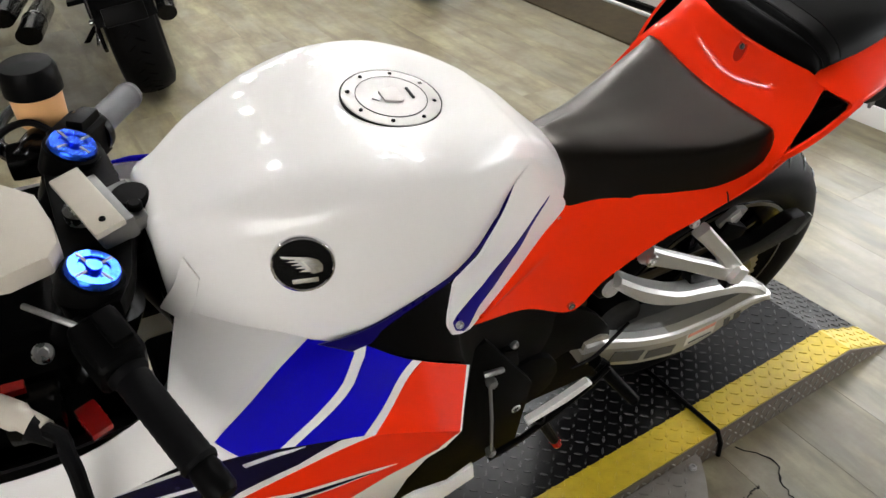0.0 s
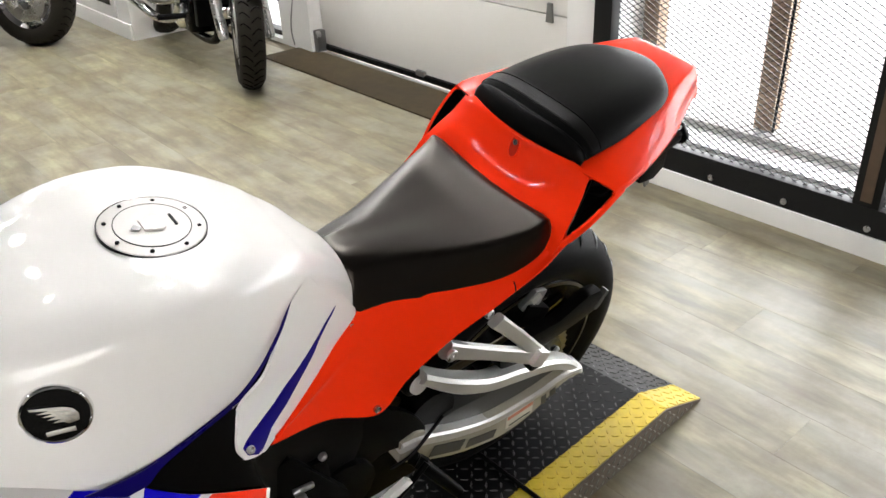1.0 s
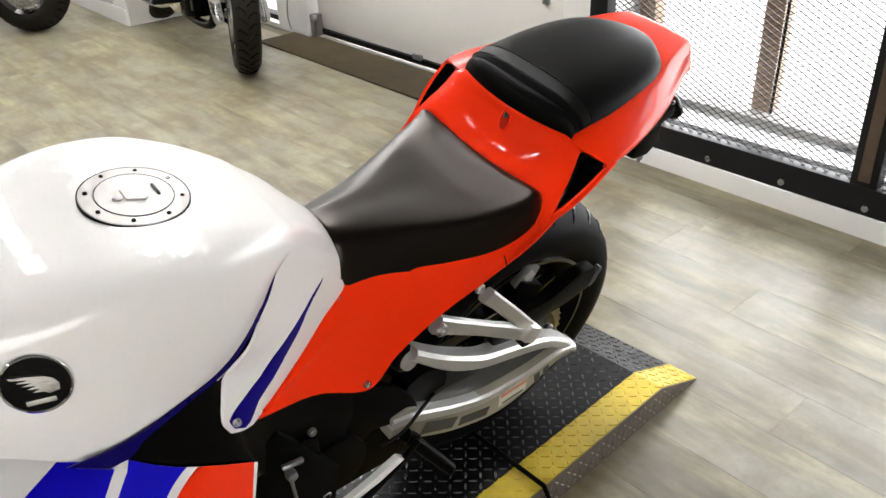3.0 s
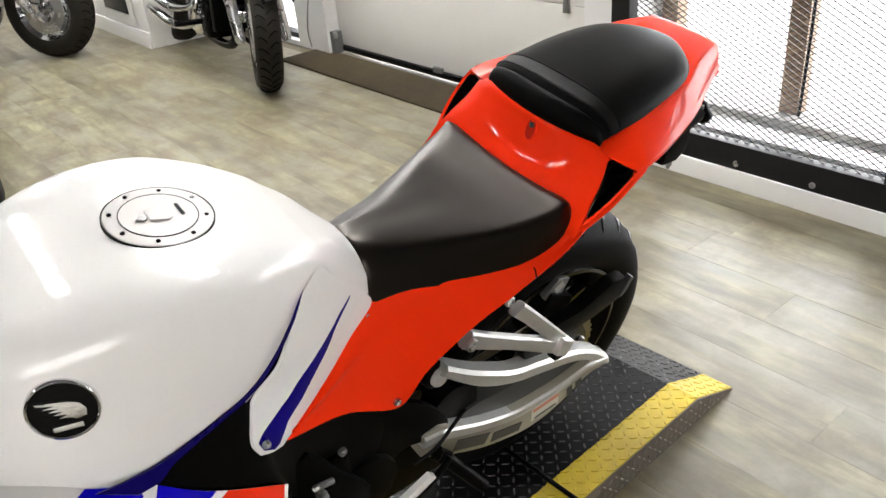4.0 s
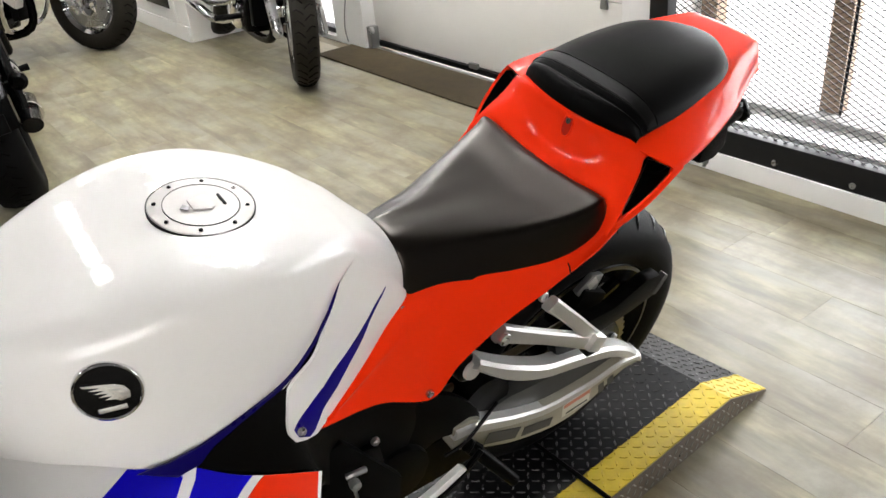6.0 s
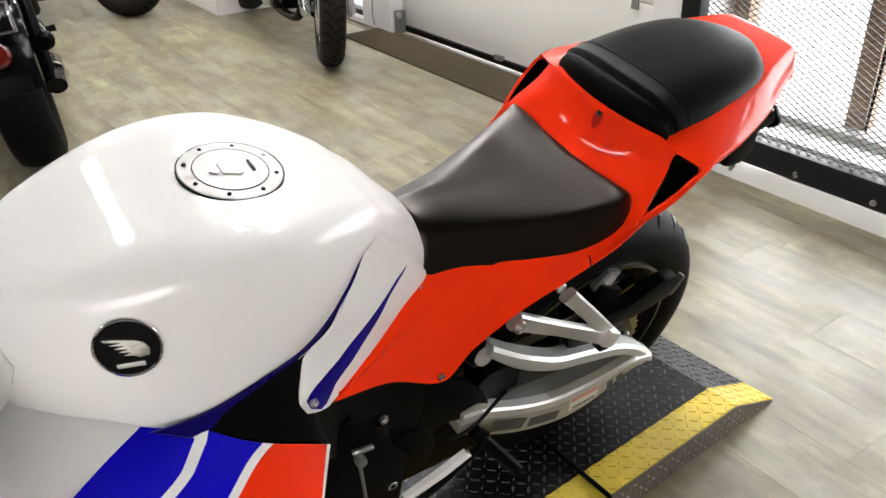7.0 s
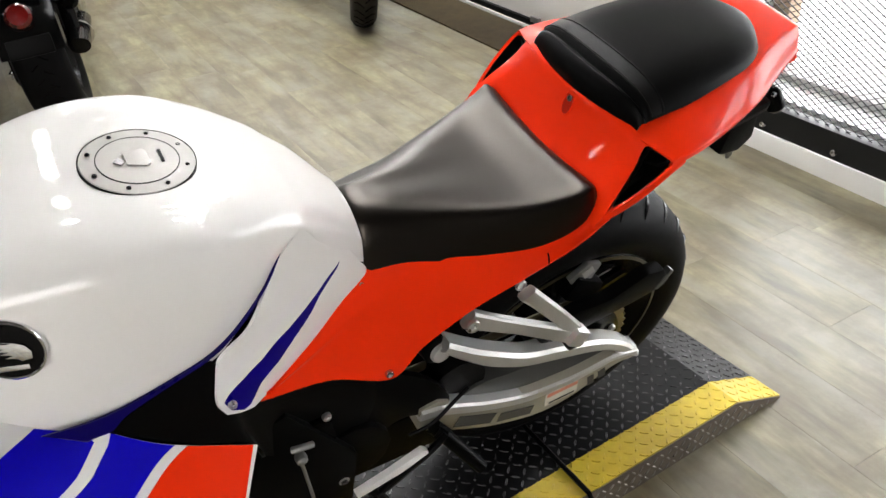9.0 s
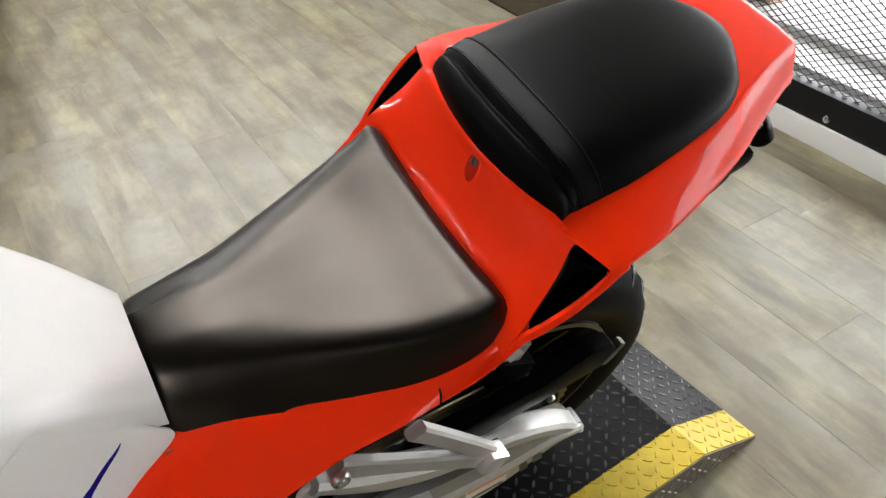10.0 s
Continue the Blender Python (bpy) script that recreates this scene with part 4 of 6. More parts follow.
# belly panels
belly = pair("belly_panel", lambda: prism([(0.080, 0.293), (0.085, 0.249), (0.030, 0.227), (0.024, 0.180), (-0.015, 0.200), (-0.071, 0.205), (-0.173, 0.235), (-0.300, 0.270), (-0.300, 0.385), (-0.150, 0.340), (-0.097, 0.310), (-0.055, 0.277), (-0.025, 0.284), (0.035, 0.271)], -0.172, -0.164, 0.003), WHITE, bike, "white belly panel with a rear tab")
pair("engine_side_panel", lambda: prism([(0.10, 0.56), (0.20, 0.40), (0.19, 0.24), (0.04, 0.20), (-0.06, 0.21), (-0.06, 0.30), (-0.02, 0.44), (0.03, 0.54)], -0.135, -0.118, 0.006), PLASTIC, bike, "black engine side panel")
# black cover over the frame
cover_skin = Skin([
    [(-0.104, -0.1775, 0.7120), (-0.040, -0.170, 0.732), (0.018, -0.156, 0.740), (0.040, -0.148, 0.690), (0.090, -0.128, 0.630), (0.170, -0.112, 0.578), (0.262, -0.106, 0.545), (0.290, -0.104, 0.530)],
    [(-0.102, -0.1775, 0.7085), (-0.032, -0.176, 0.675), (0.030, -0.166, 0.635), (0.055, -0.152, 0.590), (0.095, -0.134, 0.560), (0.165, -0.118, 0.520), (0.235, -0.112, 0.480), (0.272, -0.106, 0.460)],
    [(-0.100, -0.1775, 0.705), (-0.024, -0.180, 0.640), (0.050, -0.168, 0.575), (0.070, -0.145, 0.500), (0.100, -0.130, 0.450), (0.140, -0.121, 0.400), (0.190, -0.114, 0.372), (0.235, -0.106, 0.390)]], 40, 16)
covers = pair("frame_cover", lambda: patch(cover_skin, None, -0.005, 0.004, -1, (40, 16)), PLASTIC, bike, "satin black frame cover")
for side, ob in zip((-1, 1), covers):
    bolt((0.159, side * 0.121, 0.506), (0, side, 0.1), 0.007, 0.006, ob)
    # solid black plate, its colour standing in for the darkness of an opening
    part("recess", prism([(0.082, 0.470), (0.092, 0.500), (0.120, 0.508), (0.165, 0.495), (0.172, 0.455), (0.160, 0.400), (0.130, 0.390), (0.098, 0.420)], side * 0.127, side * 0.112, 0.003), GLOSSBLACK, ob, "black plate in place of a dark opening")
    bolt((0.177, side * 0.128, 0.340), (0, side, 0), 0.010, 0.008, ob)
rear_cover = pair("heel_guard", lambda: prism(curve([(0.262, 0.525), (0.330, 0.470), (0.375, 0.400), (0.350, 0.375), (0.290, 0.395), (0.235, 0.380), (0.205, 0.430), (0.225, 0.490), (0.262, 0.525)], 30)[:-1], -0.106, -0.092, 0.004), PLASTIC, bike, "black heel guard")

# frame, engine and underside
frame_part = part("frame", prism([(-0.28, 0.74), (0.05, 0.70), (0.30, 0.66), (0.52, 0.66), (0.70, 0.74), (0.66, 0.76), (0.50, 0.70), (0.25, 0.71), (-0.05, 0.75), (-0.28, 0.79)], -0.075, 0.075, 0.01), PLASTIC, bike, "black frame")
engine = part("engine", rbox((-0.03, 0.01, 0.45), (0.40, 0.19, 0.36), 0.05, seg=4), DARK, bike, "dark engine block")
part("clutch_cover", lathe([(0.075, 0), (0.075, 0.018), (0.062, 0.028), (0.0, 0.030)], (0.09, -0.105, 0.37), (0, -1, 0), 32), DARK, engine)
part("sprocket_cover", prism(arcpath((0.20, 0.37), 0.065, 0, 330, 16), -0.118, -0.09, 0.006), DARK, engine)
part("oil_pan", rbox((0.0, 0, 0.235), (0.40, 0.18, 0.10), 0.03, seg=3), DARK, engine)
part("exhaust_box", rbox((0.30, 0.0, 0.30), (0.22, 0.17, 0.14), 0.04, seg=3), DARK, bike, "dark exhaust box")
part("shock", tube([(0.33, 0, 0.62), (0.42, 0, 0.36)], 0.035, 16), DARK, bike)
part("subframe", prism([(0.28, 0.66), (0.55, 0.70), (0.66, 0.78), (0.90, 0.82), (0.90, 0.80), (0.66, 0.74), (0.52, 0.62), (0.30, 0.56)], -0.10, 0.10, 0.01), PLASTIC, bike, "black subframe and inner fender")

# gear linkage, side stand, pegs
part("shift_rod", tube([(0.108, -0.142, 0.478), (0.122, -0.146, 0.36), (0.132, -0.148, 0.250)], 0.0028, 8), ALUDARK, bike, "thin steel shift rod")
for u, w in ((0.110, 0.468), (0.131, 0.256)):
    part("rod_joint", lathe([(0.007, -0.006), (0.009, 0), (0.008, 0.008), (0.004, 0.011)], (u, -0.144, w), (0, -1, 0), 16), ALUDARK, bike)
part("shift_arm", tube(curve([(0.100, -0.140, 0.486), (0.112, -0.144, 0.490), (0.130, -0.142, 0.484)], 8), 0.005, 8), ALUDARK, bike)
part("shift_lever", tube(curve([(0.125, -0.150, 0.246), (0.20, -0.156, 0.285), (0.30, -0.155, 0.345), (0.345, -0.150, 0.375)], 16), 0.006, 8), PLASTIC, bike, "black shift lever")
stand_blade = part("lower_bracket", prism([(0.186, 0.326), (0.250, 0.348), (0.300, 0.370), (0.314, 0.355), (0.265, 0.332), (0.190, 0.312)], -0.158, -0.146, 0.003), WHITE, bike, "white painted lower bracket")
part("stand_leg", tube([(0.215, -0.150, 0.312), (0.262, -0.158, 0.212)], [0.010, 0.009], 10), PLASTIC, stand_blade, "black stand lug")
part("stand_tip", tube([(0.258, -0.1575, 0.220), (0.266, -0.159, 0.203)], 0.0098, 10), REDPLASTIC, stand_blade, "red marking")
hanger = part("peg_hanger", prism([(0.318, 0.404), (0.350, 0.410), (0.372, 0.398), (0.345, 0.345), (0.322, 0.350)], -0.112, -0.098, 0.005), CAST, bike, "cast alloy peg hanger")
part("foot_peg", tube([(0.340, -0.120, 0.360), (0.405, -0.178, 0.275)], [0.013, 0.011], 12), PLASTIC, bike, "black foot peg")
part("peg_spring", tube([(0.344, -0.128, 0.357), (0.352, -0.140, 0.352)], 0.0138, 10), DARK, bike)
part("brake_hose", tube(curve([(0.300, -0.112, 0.350), (0.335, -0.121, 0.372), (0.372, -0.120, 0.405), (0.40, -0.116, 0.425)], 14), 0.0032, 8), PLASTIC, bike)
plug = part("pivot_plug", lathe([(0.0175, -0.02), (0.0175, 0.004), (0.016, 0.007), (0.0, 0.008)], (0.352, -0.098, 0.518), (0.1, -1, 0.05), 28), CAPMETAL, bike, "silver round plug")
part("plug_collar", lathe([(0.026, -0.05), (0.026, -0.004), (0.020, 0.0), (0.018, 0.0)], (0.352, -0.098, 0.518), (0.1, -1, 0.05), 28), PLASTIC, bike)

# passenger peg bracket
def bracket():
    bm = beam([(0.373, 0.612, 0.0165), (0.400, 0.598, 0.0150), (0.460, 0.568, 0.0130), (0.545, 0.523, 0.0150)], -0.008, 0.008, 0.0035)
    beam([(0.458, 0.640, 0.0135), (0.480, 0.617, 0.0125), (0.520, 0.572, 0.0125), (0.548, 0.535, 0.0150)], -0.0075, 0.0085, 0.0035, bm)
    for p in bm.verts:
        p.co.y -= 0.128 + 0.030 * (p.co.x - 0.373) / 0.172
    return bm
br = pair("peg_bracket", bracket, ALU, bike, "cast alloy passenger peg bracket")
for side, ob in zip((-1, 1), br):
    part("bracket_end", rbox((0.553, side * 0.163, 0.524), (0.030, 0.026, 0.032), 0.005, pose(0, 0, 0, 0, 32, 0)), ALU, ob)
    part("folded_peg", rbox((0.566, side * 0.150, 0.495), (0.030, 0.022, 0.030), 0.006), PLASTIC, ob, "black folded peg")
    bolt((0.372, side * 0.142, 0.613), (0, side, 0.1), 0.011, 0.006, ob)
    bolt((0.458, side * 0.126, 0.641), (0, side, 0.1), 0.009, 0.005, ob)

# swingarm
strip_top = curve([(0.318, 0.404), (0.351, 0.398), (0.393, 0.379), (0.451, 0.349), (0.529, 0.325), (0.598, 0.320), (0.653, 0.321), (0.716, 0.329), (0.768, 0.318)], 30)
strip_low = curve([(0.776, 0.303), (0.725, 0.312), (0.658, 0.301), (0.604, 0.297), (0.534, 0.300), (0.455, 0.326), (0.393, 0.353), (0.352, 0.372), (0.320, 0.378)], 30)
face_low = curve([(0.784, 0.292), (0.728, 0.292), (0.648, 0.252), (0.568, 0.241), (0.469, 0.267), (0.392, 0.305), (0.340, 0.338), (0.316, 0.352)], 30)
swing = part("swingarm", prism(strip_top + face_low, -0.112, -0.062, 0.004), CAST, bike, "bare alloy swingarm with warning labels")
# brighter alloy along the upper edge imitates the highlight on the upward face
part("edge_rail", beam(curve([(0.318, 0.391, 0.012), (0.352, 0.385, 0.012), (0.393, 0.366, 0.012), (0.453, 0.338, 0.0115), (0.531, 0.3125, 0.0115), (0.600, 0.3085, 0.0105), (0.655, 0.311, 0.009), (0.720, 0.3205, 0.008), (0.774, 0.3105, 0.008)], 40), -0.1165, -0.086, 0.004), ALU, swing, "upper edge of the swingarm, its highlight in the colour")
part("web", prism(curve([(0.392, 0.365), (0.437, 0.385), (0.500, 0.380), (0.600, 0.372), (0.700, 0.340), (0.765, 0.310), (0.700, 0.300), (0.600, 0.300), (0.512, 0.310), (0.392, 0.365)], 30)[:-1], -0.096, -0.066, 0.003), WEBGREY, swing, "dull dark web")
part("brace", beam(curve([(0.354, 0.537, 0.010), (0.402, 0.494, 0.013), (0.452, 0.456, 0.016), (0.513, 0.422, 0.0155), (0.583, 0.402, 0.0155), (0.660, 0.380, 0.0145), (0.708, 0.357, 0.013), (0.746, 0.330, 0.0115), (0.783, 0.294, 0.008)], 44), -0.114, -0.076, 0.006), ALU, swing, "curved alloy brace")
part("right_arm", prism(curve([(0.38, 0.45), (0.60, 0.38), (0.79, 0.34), (0.79, 0.28), (0.60, 0.25), (0.38, 0.30), (0.38, 0.45)], 30)[:-1], 0.062, 0.105, 0.006), ALU, swing)
part("cross_tube", tube([(0.40, -0.09, 0.40), (0.40, 0.09, 0.40)], 0.05, 20), DARK, swing)
part("adjuster", rbox((0.772, -0.09, 0.296), (0.016, 0.030, 0.036), 0.004, pose(0, 0, 0, 0, 20, 0)), ALUDARK, swing)
bolt((0.468, -0.094, 0.452), (0, -1, 0), 0.008, 0.01, swing, material=PLASTIC)
LBL = [(0.612, 0.277, 0.070, 0.036, LABELWHITE, "pale warning label"), (0.612, 0.289, 0.066, 0.010, LABELRED, "orange label bar"), (0.700, 0.287, 0.016, 0.024, LABELDARK, "dark label bar"),
       (0.676, 0.281, 0.014, 0.028, LABELDARK, "dark label bar"), (0.512, 0.279, 0.075, 0.022, LABELDARK, "dark label bar"), (0.425, 0.316, 0.085, 0.026, LABELDARK, "dark label bar"), (0.612, 0.268, 0.055, 0.004, LABELDARK, "dark label bar")]
for k, (u, w, a, b, m, label) in enumerate(LBL):
    part("label", rbox((u, -0.1125 - 0.0004 * (k + 1), w), (a, 0.0008, b), 0, pose(0, 0, 0, 0, 26 if u < 0.45 else 16 if u < 0.55 else -4 if u < 0.64 else -14, 0)), m, swing, label, smooth=False)

# rear wheel
AX = (0, 0, 0)
HUB = (0.67, 0.057, 0.304)
wheel = thing("rear_wheel", pose(*HUB, 4, 0, 0), "black cast wheel with road tyre", "wheel")
del wheel["category"]
wheel.parent = bike
crown = [(0.213, -0.070), (0.225, -0.080), (0.245, -0.089), (0.262, -0.090), (0.280, -0.084), (0.295, -0.070), (0.306, -0.050), (0.313, -0.025), (0.315, 0), (0.313, 0.025), (0.306, 0.050), (0.295, 0.070), (0.280, 0.084), (0.262, 0.090), (0.245, 0.089), (0.225, 0.080), (0.213, 0.070)]
part("tyre", lathe(crown, AX, (0, 1, 0), 96, closed=True), RUBBER, wheel, "wide black road tyre", 50)
bm = bmesh.new()
for k in range(30):
    for sgn in (-1, 1):
        a0 = 12.0 * k + (6 if sgn > 0 else 0)
        pts = []
        for j in range(5):
            f = j / 4
            h = sgn * (0.020 + 0.052 * f)
            r = np.interp(abs(h), [0, 0.025, 0.05, 0.07, 0.084], [0.3153, 0.3133, 0.3063, 0.2953, 0.2803])
            a = radians(a0 + 7.5 * f)
            pts.append((AX[0] + r * math.cos(a), h, AX[2] + r * math.sin(a)))
        tube(pts, [0.0010, 0.0032, 0.0040, 0.0034, 0.0010], 5, bm)
tagged(part("tread_groove", bm, GLOSSBLACK, wheel, "tyre tread grooves"), "tyre tread grooves", kind="stuff")
part("rim", lathe([(0.214, -0.080), (0.219, -0.076), (0.214, -0.070), (0.190, -0.060), (0.185, 0), (0.190, 0.060), (0.214, 0.070), (0.219, 0.076), (0.214, 0.080), (0.200, 0.074), (0.178, 0.058), (0.176, 0), (0.178, -0.058), (0.200, -0.074)], AX, (0, 1, 0), 64, closed=True), GLOSSBLACK, wheel, "gloss black rim")
part("rim_tape", lathe([(0.2105, -0.0795), (0.2165, -0.0790), (0.2165, -0.0802), (0.2105, -0.0812)], AX, (0, 1, 0), 64, closed=True), GOLDRIM, wheel, "yellow rim stripe")
for k in range(5):
    a = radians(72 * k + 20)
    for d in (-0.17, 0.17):
        p0 = (AX[0] + 0.05 * math.cos(a), -0.02, AX[2] + 0.05 * math.sin(a))
        p1 = (AX[0] + 0.18 * math.cos(a + d), -0.035, AX[2] + 0.18 * math.sin(a + d))
        part("spoke", tube([p0, p1], [0.017, 0.012], 8), GLOSSBLACK, wheel)
part("hub", lathe([(0.05, -0.06), (0.058, -0.05), (0.058, 0.05), (0.05, 0.06)], AX, (0, 1, 0), 32), DARK, wheel)
teeth = []
for k in range(84):
    r = 0.130 if k % 2 else 0.122
    teeth.append((AX[0] + r * math.cos(radians(k * 360 / 84)), AX[2] + r * math.sin(radians(k * 360 / 84))))
part("sprocket", prism(teeth, -0.104, -0.098, 0), BRASS, wheel, "toothed rear sprocket")
part("sprocket_carrier", lathe([(0.110, 0), (0.108, 0.005), (0.080, 0.006), (0.074, 0.010), (0.03, 0.012), (0.0, 0.012)], (AX[0], -0.1045, AX[2]), (0, -1, 0), 32), GLOSSBLACK, wheel)
for k in range(6):
    bolt((AX[0] + 0.092 * math.cos(radians(60 * k + 20)), -0.110, AX[2] + 0.092 * math.sin(radians(60 * k + 20))), (0, -1, 0), 0.007, 0.006, wheel)
part("chain", tube([(0.20, -0.048, 0.42), (0.45, -0.046, 0.425), (0.70, -0.044, 0.434)], 0.0075, 8), BRASS, bike, "dark drive chain")
part("chain", tube([(0.20, -0.048, 0.34), (0.45, -0.046, 0.26), (0.67, -0.044, 0.175)], 0.0075, 8), BRASS, bike, "dark drive chain")
guard = part("chain_guard", prism([(0.545, 0.452), (0.626, 0.470), (0.690, 0.470), (0.765, 0.500), (0.800, 0.497), (0.822, 0.463), (0.810, 0.449), (0.740, 0.434), (0.660, 0.422), (0.615, 0.410), (0.555, 0.415)], -0.094, -0.066, 0.008), PLASTIC, bike, "black chain guard")
part("guard_end", rbox((0.806, -0.089, 0.470), (0.012, 0.014, 0.046), 0.004, pose(0, 0, 0, 0, 35, 0)), WEBGREY, guard)
part("caliper", rbox((0.66, -0.04, 0.47), (0.07, 0.04, 0.05), 0.01, pose(0, 0, 0, 0, 30, 0)), DARK, bike)
part("caliper_bracket", prism([(0.625, 0.505), (0.660, 0.530), (0.690, 0.520), (0.675, 0.490), (0.640, 0.480)], -0.052, -0.040, 0.004), ALUDARK, bike, "grey bracket inside the rear wheel")
part("bracket_plate", rbox((0.662, -0.053, 0.512), (0.022, 0.002, 0.018), 0, pose(0, 0, 0, 0, -30, 0)), CAPMETAL, bike, "small pale plate", smooth=False)

# rider seat
SEAT = [
    (0.236, [(0, 0.778), (0.022, 0.777), (0.038, 0.770), (0.052, 0.756), (0.064, 0.738), (0.070, 0.715)]),
    (0.248, [(0, 0.786), (0.026, 0.785), (0.046, 0.777), (0.060, 0.762), (0.071, 0.741), (0.077, 0.715)]),
    (0.290, [(0, 0.784), (0.030, 0.784), (0.056, 0.777), (0.070, 0.763), (0.081, 0.743), (0.091, 0.724)]),
    (0.345, [(0, 0.777), (0.036, 0.778), (0.071, 0.773), (0.085, 0.758), (0.094, 0.737), (0.104, 0.715)]),
    (0.410, [(0, 0.770), (0.048, 0.772), (0.092, 0.771), (0.106, 0.757), (0.114, 0.732), (0.121, 0.699)]),
    (0.470, [(0, 0.769), (0.057, 0.771), (0.111, 0.774), (0.124, 0.760), (0.131, 0.727), (0.136, 0.687)]),
    (0.525, [(0, 0.774), (0.060, 0.777), (0.121, 0.782), (0.133, 0.772), (0.139, 0.739), (0.143, 0.700)]),
    (0.550, [(0, 0.777), (0.058, 0.780), (0.118, 0.786), (0.130, 0.778), (0.138, 0.750), (0.142, 0.720)]),
    (0.562, [(0, 0.770), (0.055, 0.773), (0.113, 0.780), (0.125, 0.774), (0.131, 0.758), (0.133, 0.748)]),
]
seat_rails = [[list(p) for p in rail] for rail in both(SEAT)]
for k, inward in ((6, 0.008), (7, 0.021), (8, 0.008)):
    for p in seat_rails[k][1:-2]:
        p[1] -= inward
seat_skin = Skin(seat_rails, 64, 56)
seat = part("rider_seat", patch(seat_skin, None, 0, 0.008, 1, (64, 56)), LEATHER, bike, "worn black vinyl rider seat", 60)

# tail
def wings(rows):
    """Half rows of (u, off the middle, w) to rails from the left edge to the right one."""
    n = len(rows[0])
    return [[(r[k][0], sgn * r[k][1] + drift(r[k][0]), r[k][2]) for r in rows] for k, sgn in [(k, -1) for k in range(n - 1, 0, -1)] + [(k, 1) for k in range(n)]]


hump_skin = Skin(wings([
    [(0.548, 0, 0.756), (0.546, 0.040, 0.755), (0.545, 0.080, 0.752), (0.544, 0.118, 0.749), (0.543, 0.146, 0.746), (0.540, 0.170, 0.744)],
    [(0.572, 0, 0.777), (0.571, 0.040, 0.776), (0.568, 0.080, 0.774), (0.563, 0.118, 0.769), (0.557, 0.146, 0.763), (0.551, 0.171, 0.757)],
    [(0.588, 0, 0.803), (0.588, 0.040, 0.802), (0.586, 0.080, 0.800), (0.583, 0.116, 0.795), (0.579, 0.142, 0.789), (0.578, 0.164, 0.782)],
    [(0.599, 0, 0.830), (0.600, 0.040, 0.829), (0.601, 0.080, 0.827), (0.603, 0.114, 0.821), (0.604, 0.136, 0.815), (0.606, 0.155, 0.808)],
    [(0.602, 0, 0.846), (0.605, 0.040, 0.846), (0.609, 0.080, 0.845), (0.614, 0.112, 0.842), (0.618, 0.132, 0.838), (0.623, 0.148, 0.832)],
    [(0.610, 0, 0.853), (0.613, 0.040, 0.853), (0.617, 0.080, 0.852), (0.622, 0.112, 0.849), (0.626, 0.132, 0.844), (0.631, 0.150, 0.836)]]), 40, 50)
tail = part("tail_cowl", patch(hump_skin, None, 0, 0.004, 1, (40, 50)), RED, bike, "orange-red tail cowl", 50)
# seat lock in a small oval hollow: a raised lip, a floor whose red is darkened for shade, a steel cylinder
LS, LT = 0.60, 0.478
lock_at, lock_n = Vector(hump_skin.at(LS, LT)), Vector(hump_skin.normal(LS, LT))
lock_n = lock_n if lock_n.x < 0 else -lock_n
lock_y = Vector((0.25, 0.05, 1)); lock_y = (lock_y - lock_n * lock_y.dot(lock_n)).normalized()
lock_m = Matrix.Translation(lock_at) @ Matrix((lock_y.cross(lock_n), lock_y, lock_n)).transposed().to_4x4()
oval = [(0.0095 * math.cos(radians(a)) * (1.0 - 0.25 * math.sin(radians(a))), 0.021 * math.sin(radians(a))) for a in range(0, 360, 15)]
bm = tube([(x, y, 0.0004) for x, y in oval + oval[:1]], 0.0016, 6, cap=False)
bmesh.ops.transform(bm, matrix=lock_m, verts=bm.verts[:])
part("key_recess", bm, RED, tail, "raised lip of the lock hollow")
bm = prism(oval, 0.0006, 0.0012, 0, plane="uv")
bmesh.ops.transform(bm, matrix=lock_m, verts=bm.verts[:])
part("recess_floor", bm, SHADERED, tail, "hollow floor in a red darkened for shade")
bm = lathe([(0.0046, 0.0), (0.0046, 0.0022), (0.0036, 0.0028), (0.0, 0.0028)], (0.0, 0.004, 0), (0, 0, 1), 18)
bmesh.ops.transform(bm, matrix=lock_m, verts=bm.verts[:])
part("seat_lock", bm, WEBGREY, tail, "steel key lock")
bm = rbox((0.0, 0.006, 0.0036), (0.0012, 0.007, 0.0008), 0)
bmesh.ops.transform(bm, matrix=lock_m, verts=bm.verts[:])
part("key_slot", bm, PLASTIC, tail)
# rim round the pillion pad: (u, half width at the pad, height there, u, half width at the edge, height there)
RIM = [(0.622, 0.136, 0.841, 0.640, 0.190, 0.829), (0.665, 0.133, 0.858, 0.675, 0.189, 0.834), (0.720, 0.134, 0.866, 0.725, 0.181, 0.836), (0.785, 0.129, 0.874, 0.787, 0.165, 0.837),
       (0.850, 0.115, 0.880, 0.851, 0.146, 0.842), (0.900, 0.096, 0.886, 0.900, 0.125, 0.847), (0.955, 0.080, 0.888, 0.953, 0.103, 0.852), (0.992, 0.070, 0.886, 0.985, 0.091, 0.855), (1.004, 0.062, 0.880, 0.996, 0.084, 0.853)]
deck_rows = []
for u, p, w, ue, e, we in RIM:
    k = 0.3 if u < 0.63 else 1.0
    um, m, wm = (u + ue) / 2, (p + e) / 2, (w + we) / 2 + 0.0025
    deck_rows.append([(u, 0, w + 0.004), (u, p * 0.55, w + 0.003), (u, p * 0.86, w + 0.0015), (u, p, w), (um, m, wm), (ue, e - 0.004, we + 0.004), (ue, e, we - 0.002), (ue, e - 0.003 * k, we - 0.010 * k), (ue, e - 0.018 * k, we - 0.016 * k)])
deck_skin = Skin(wings(deck_rows), 56, 64)
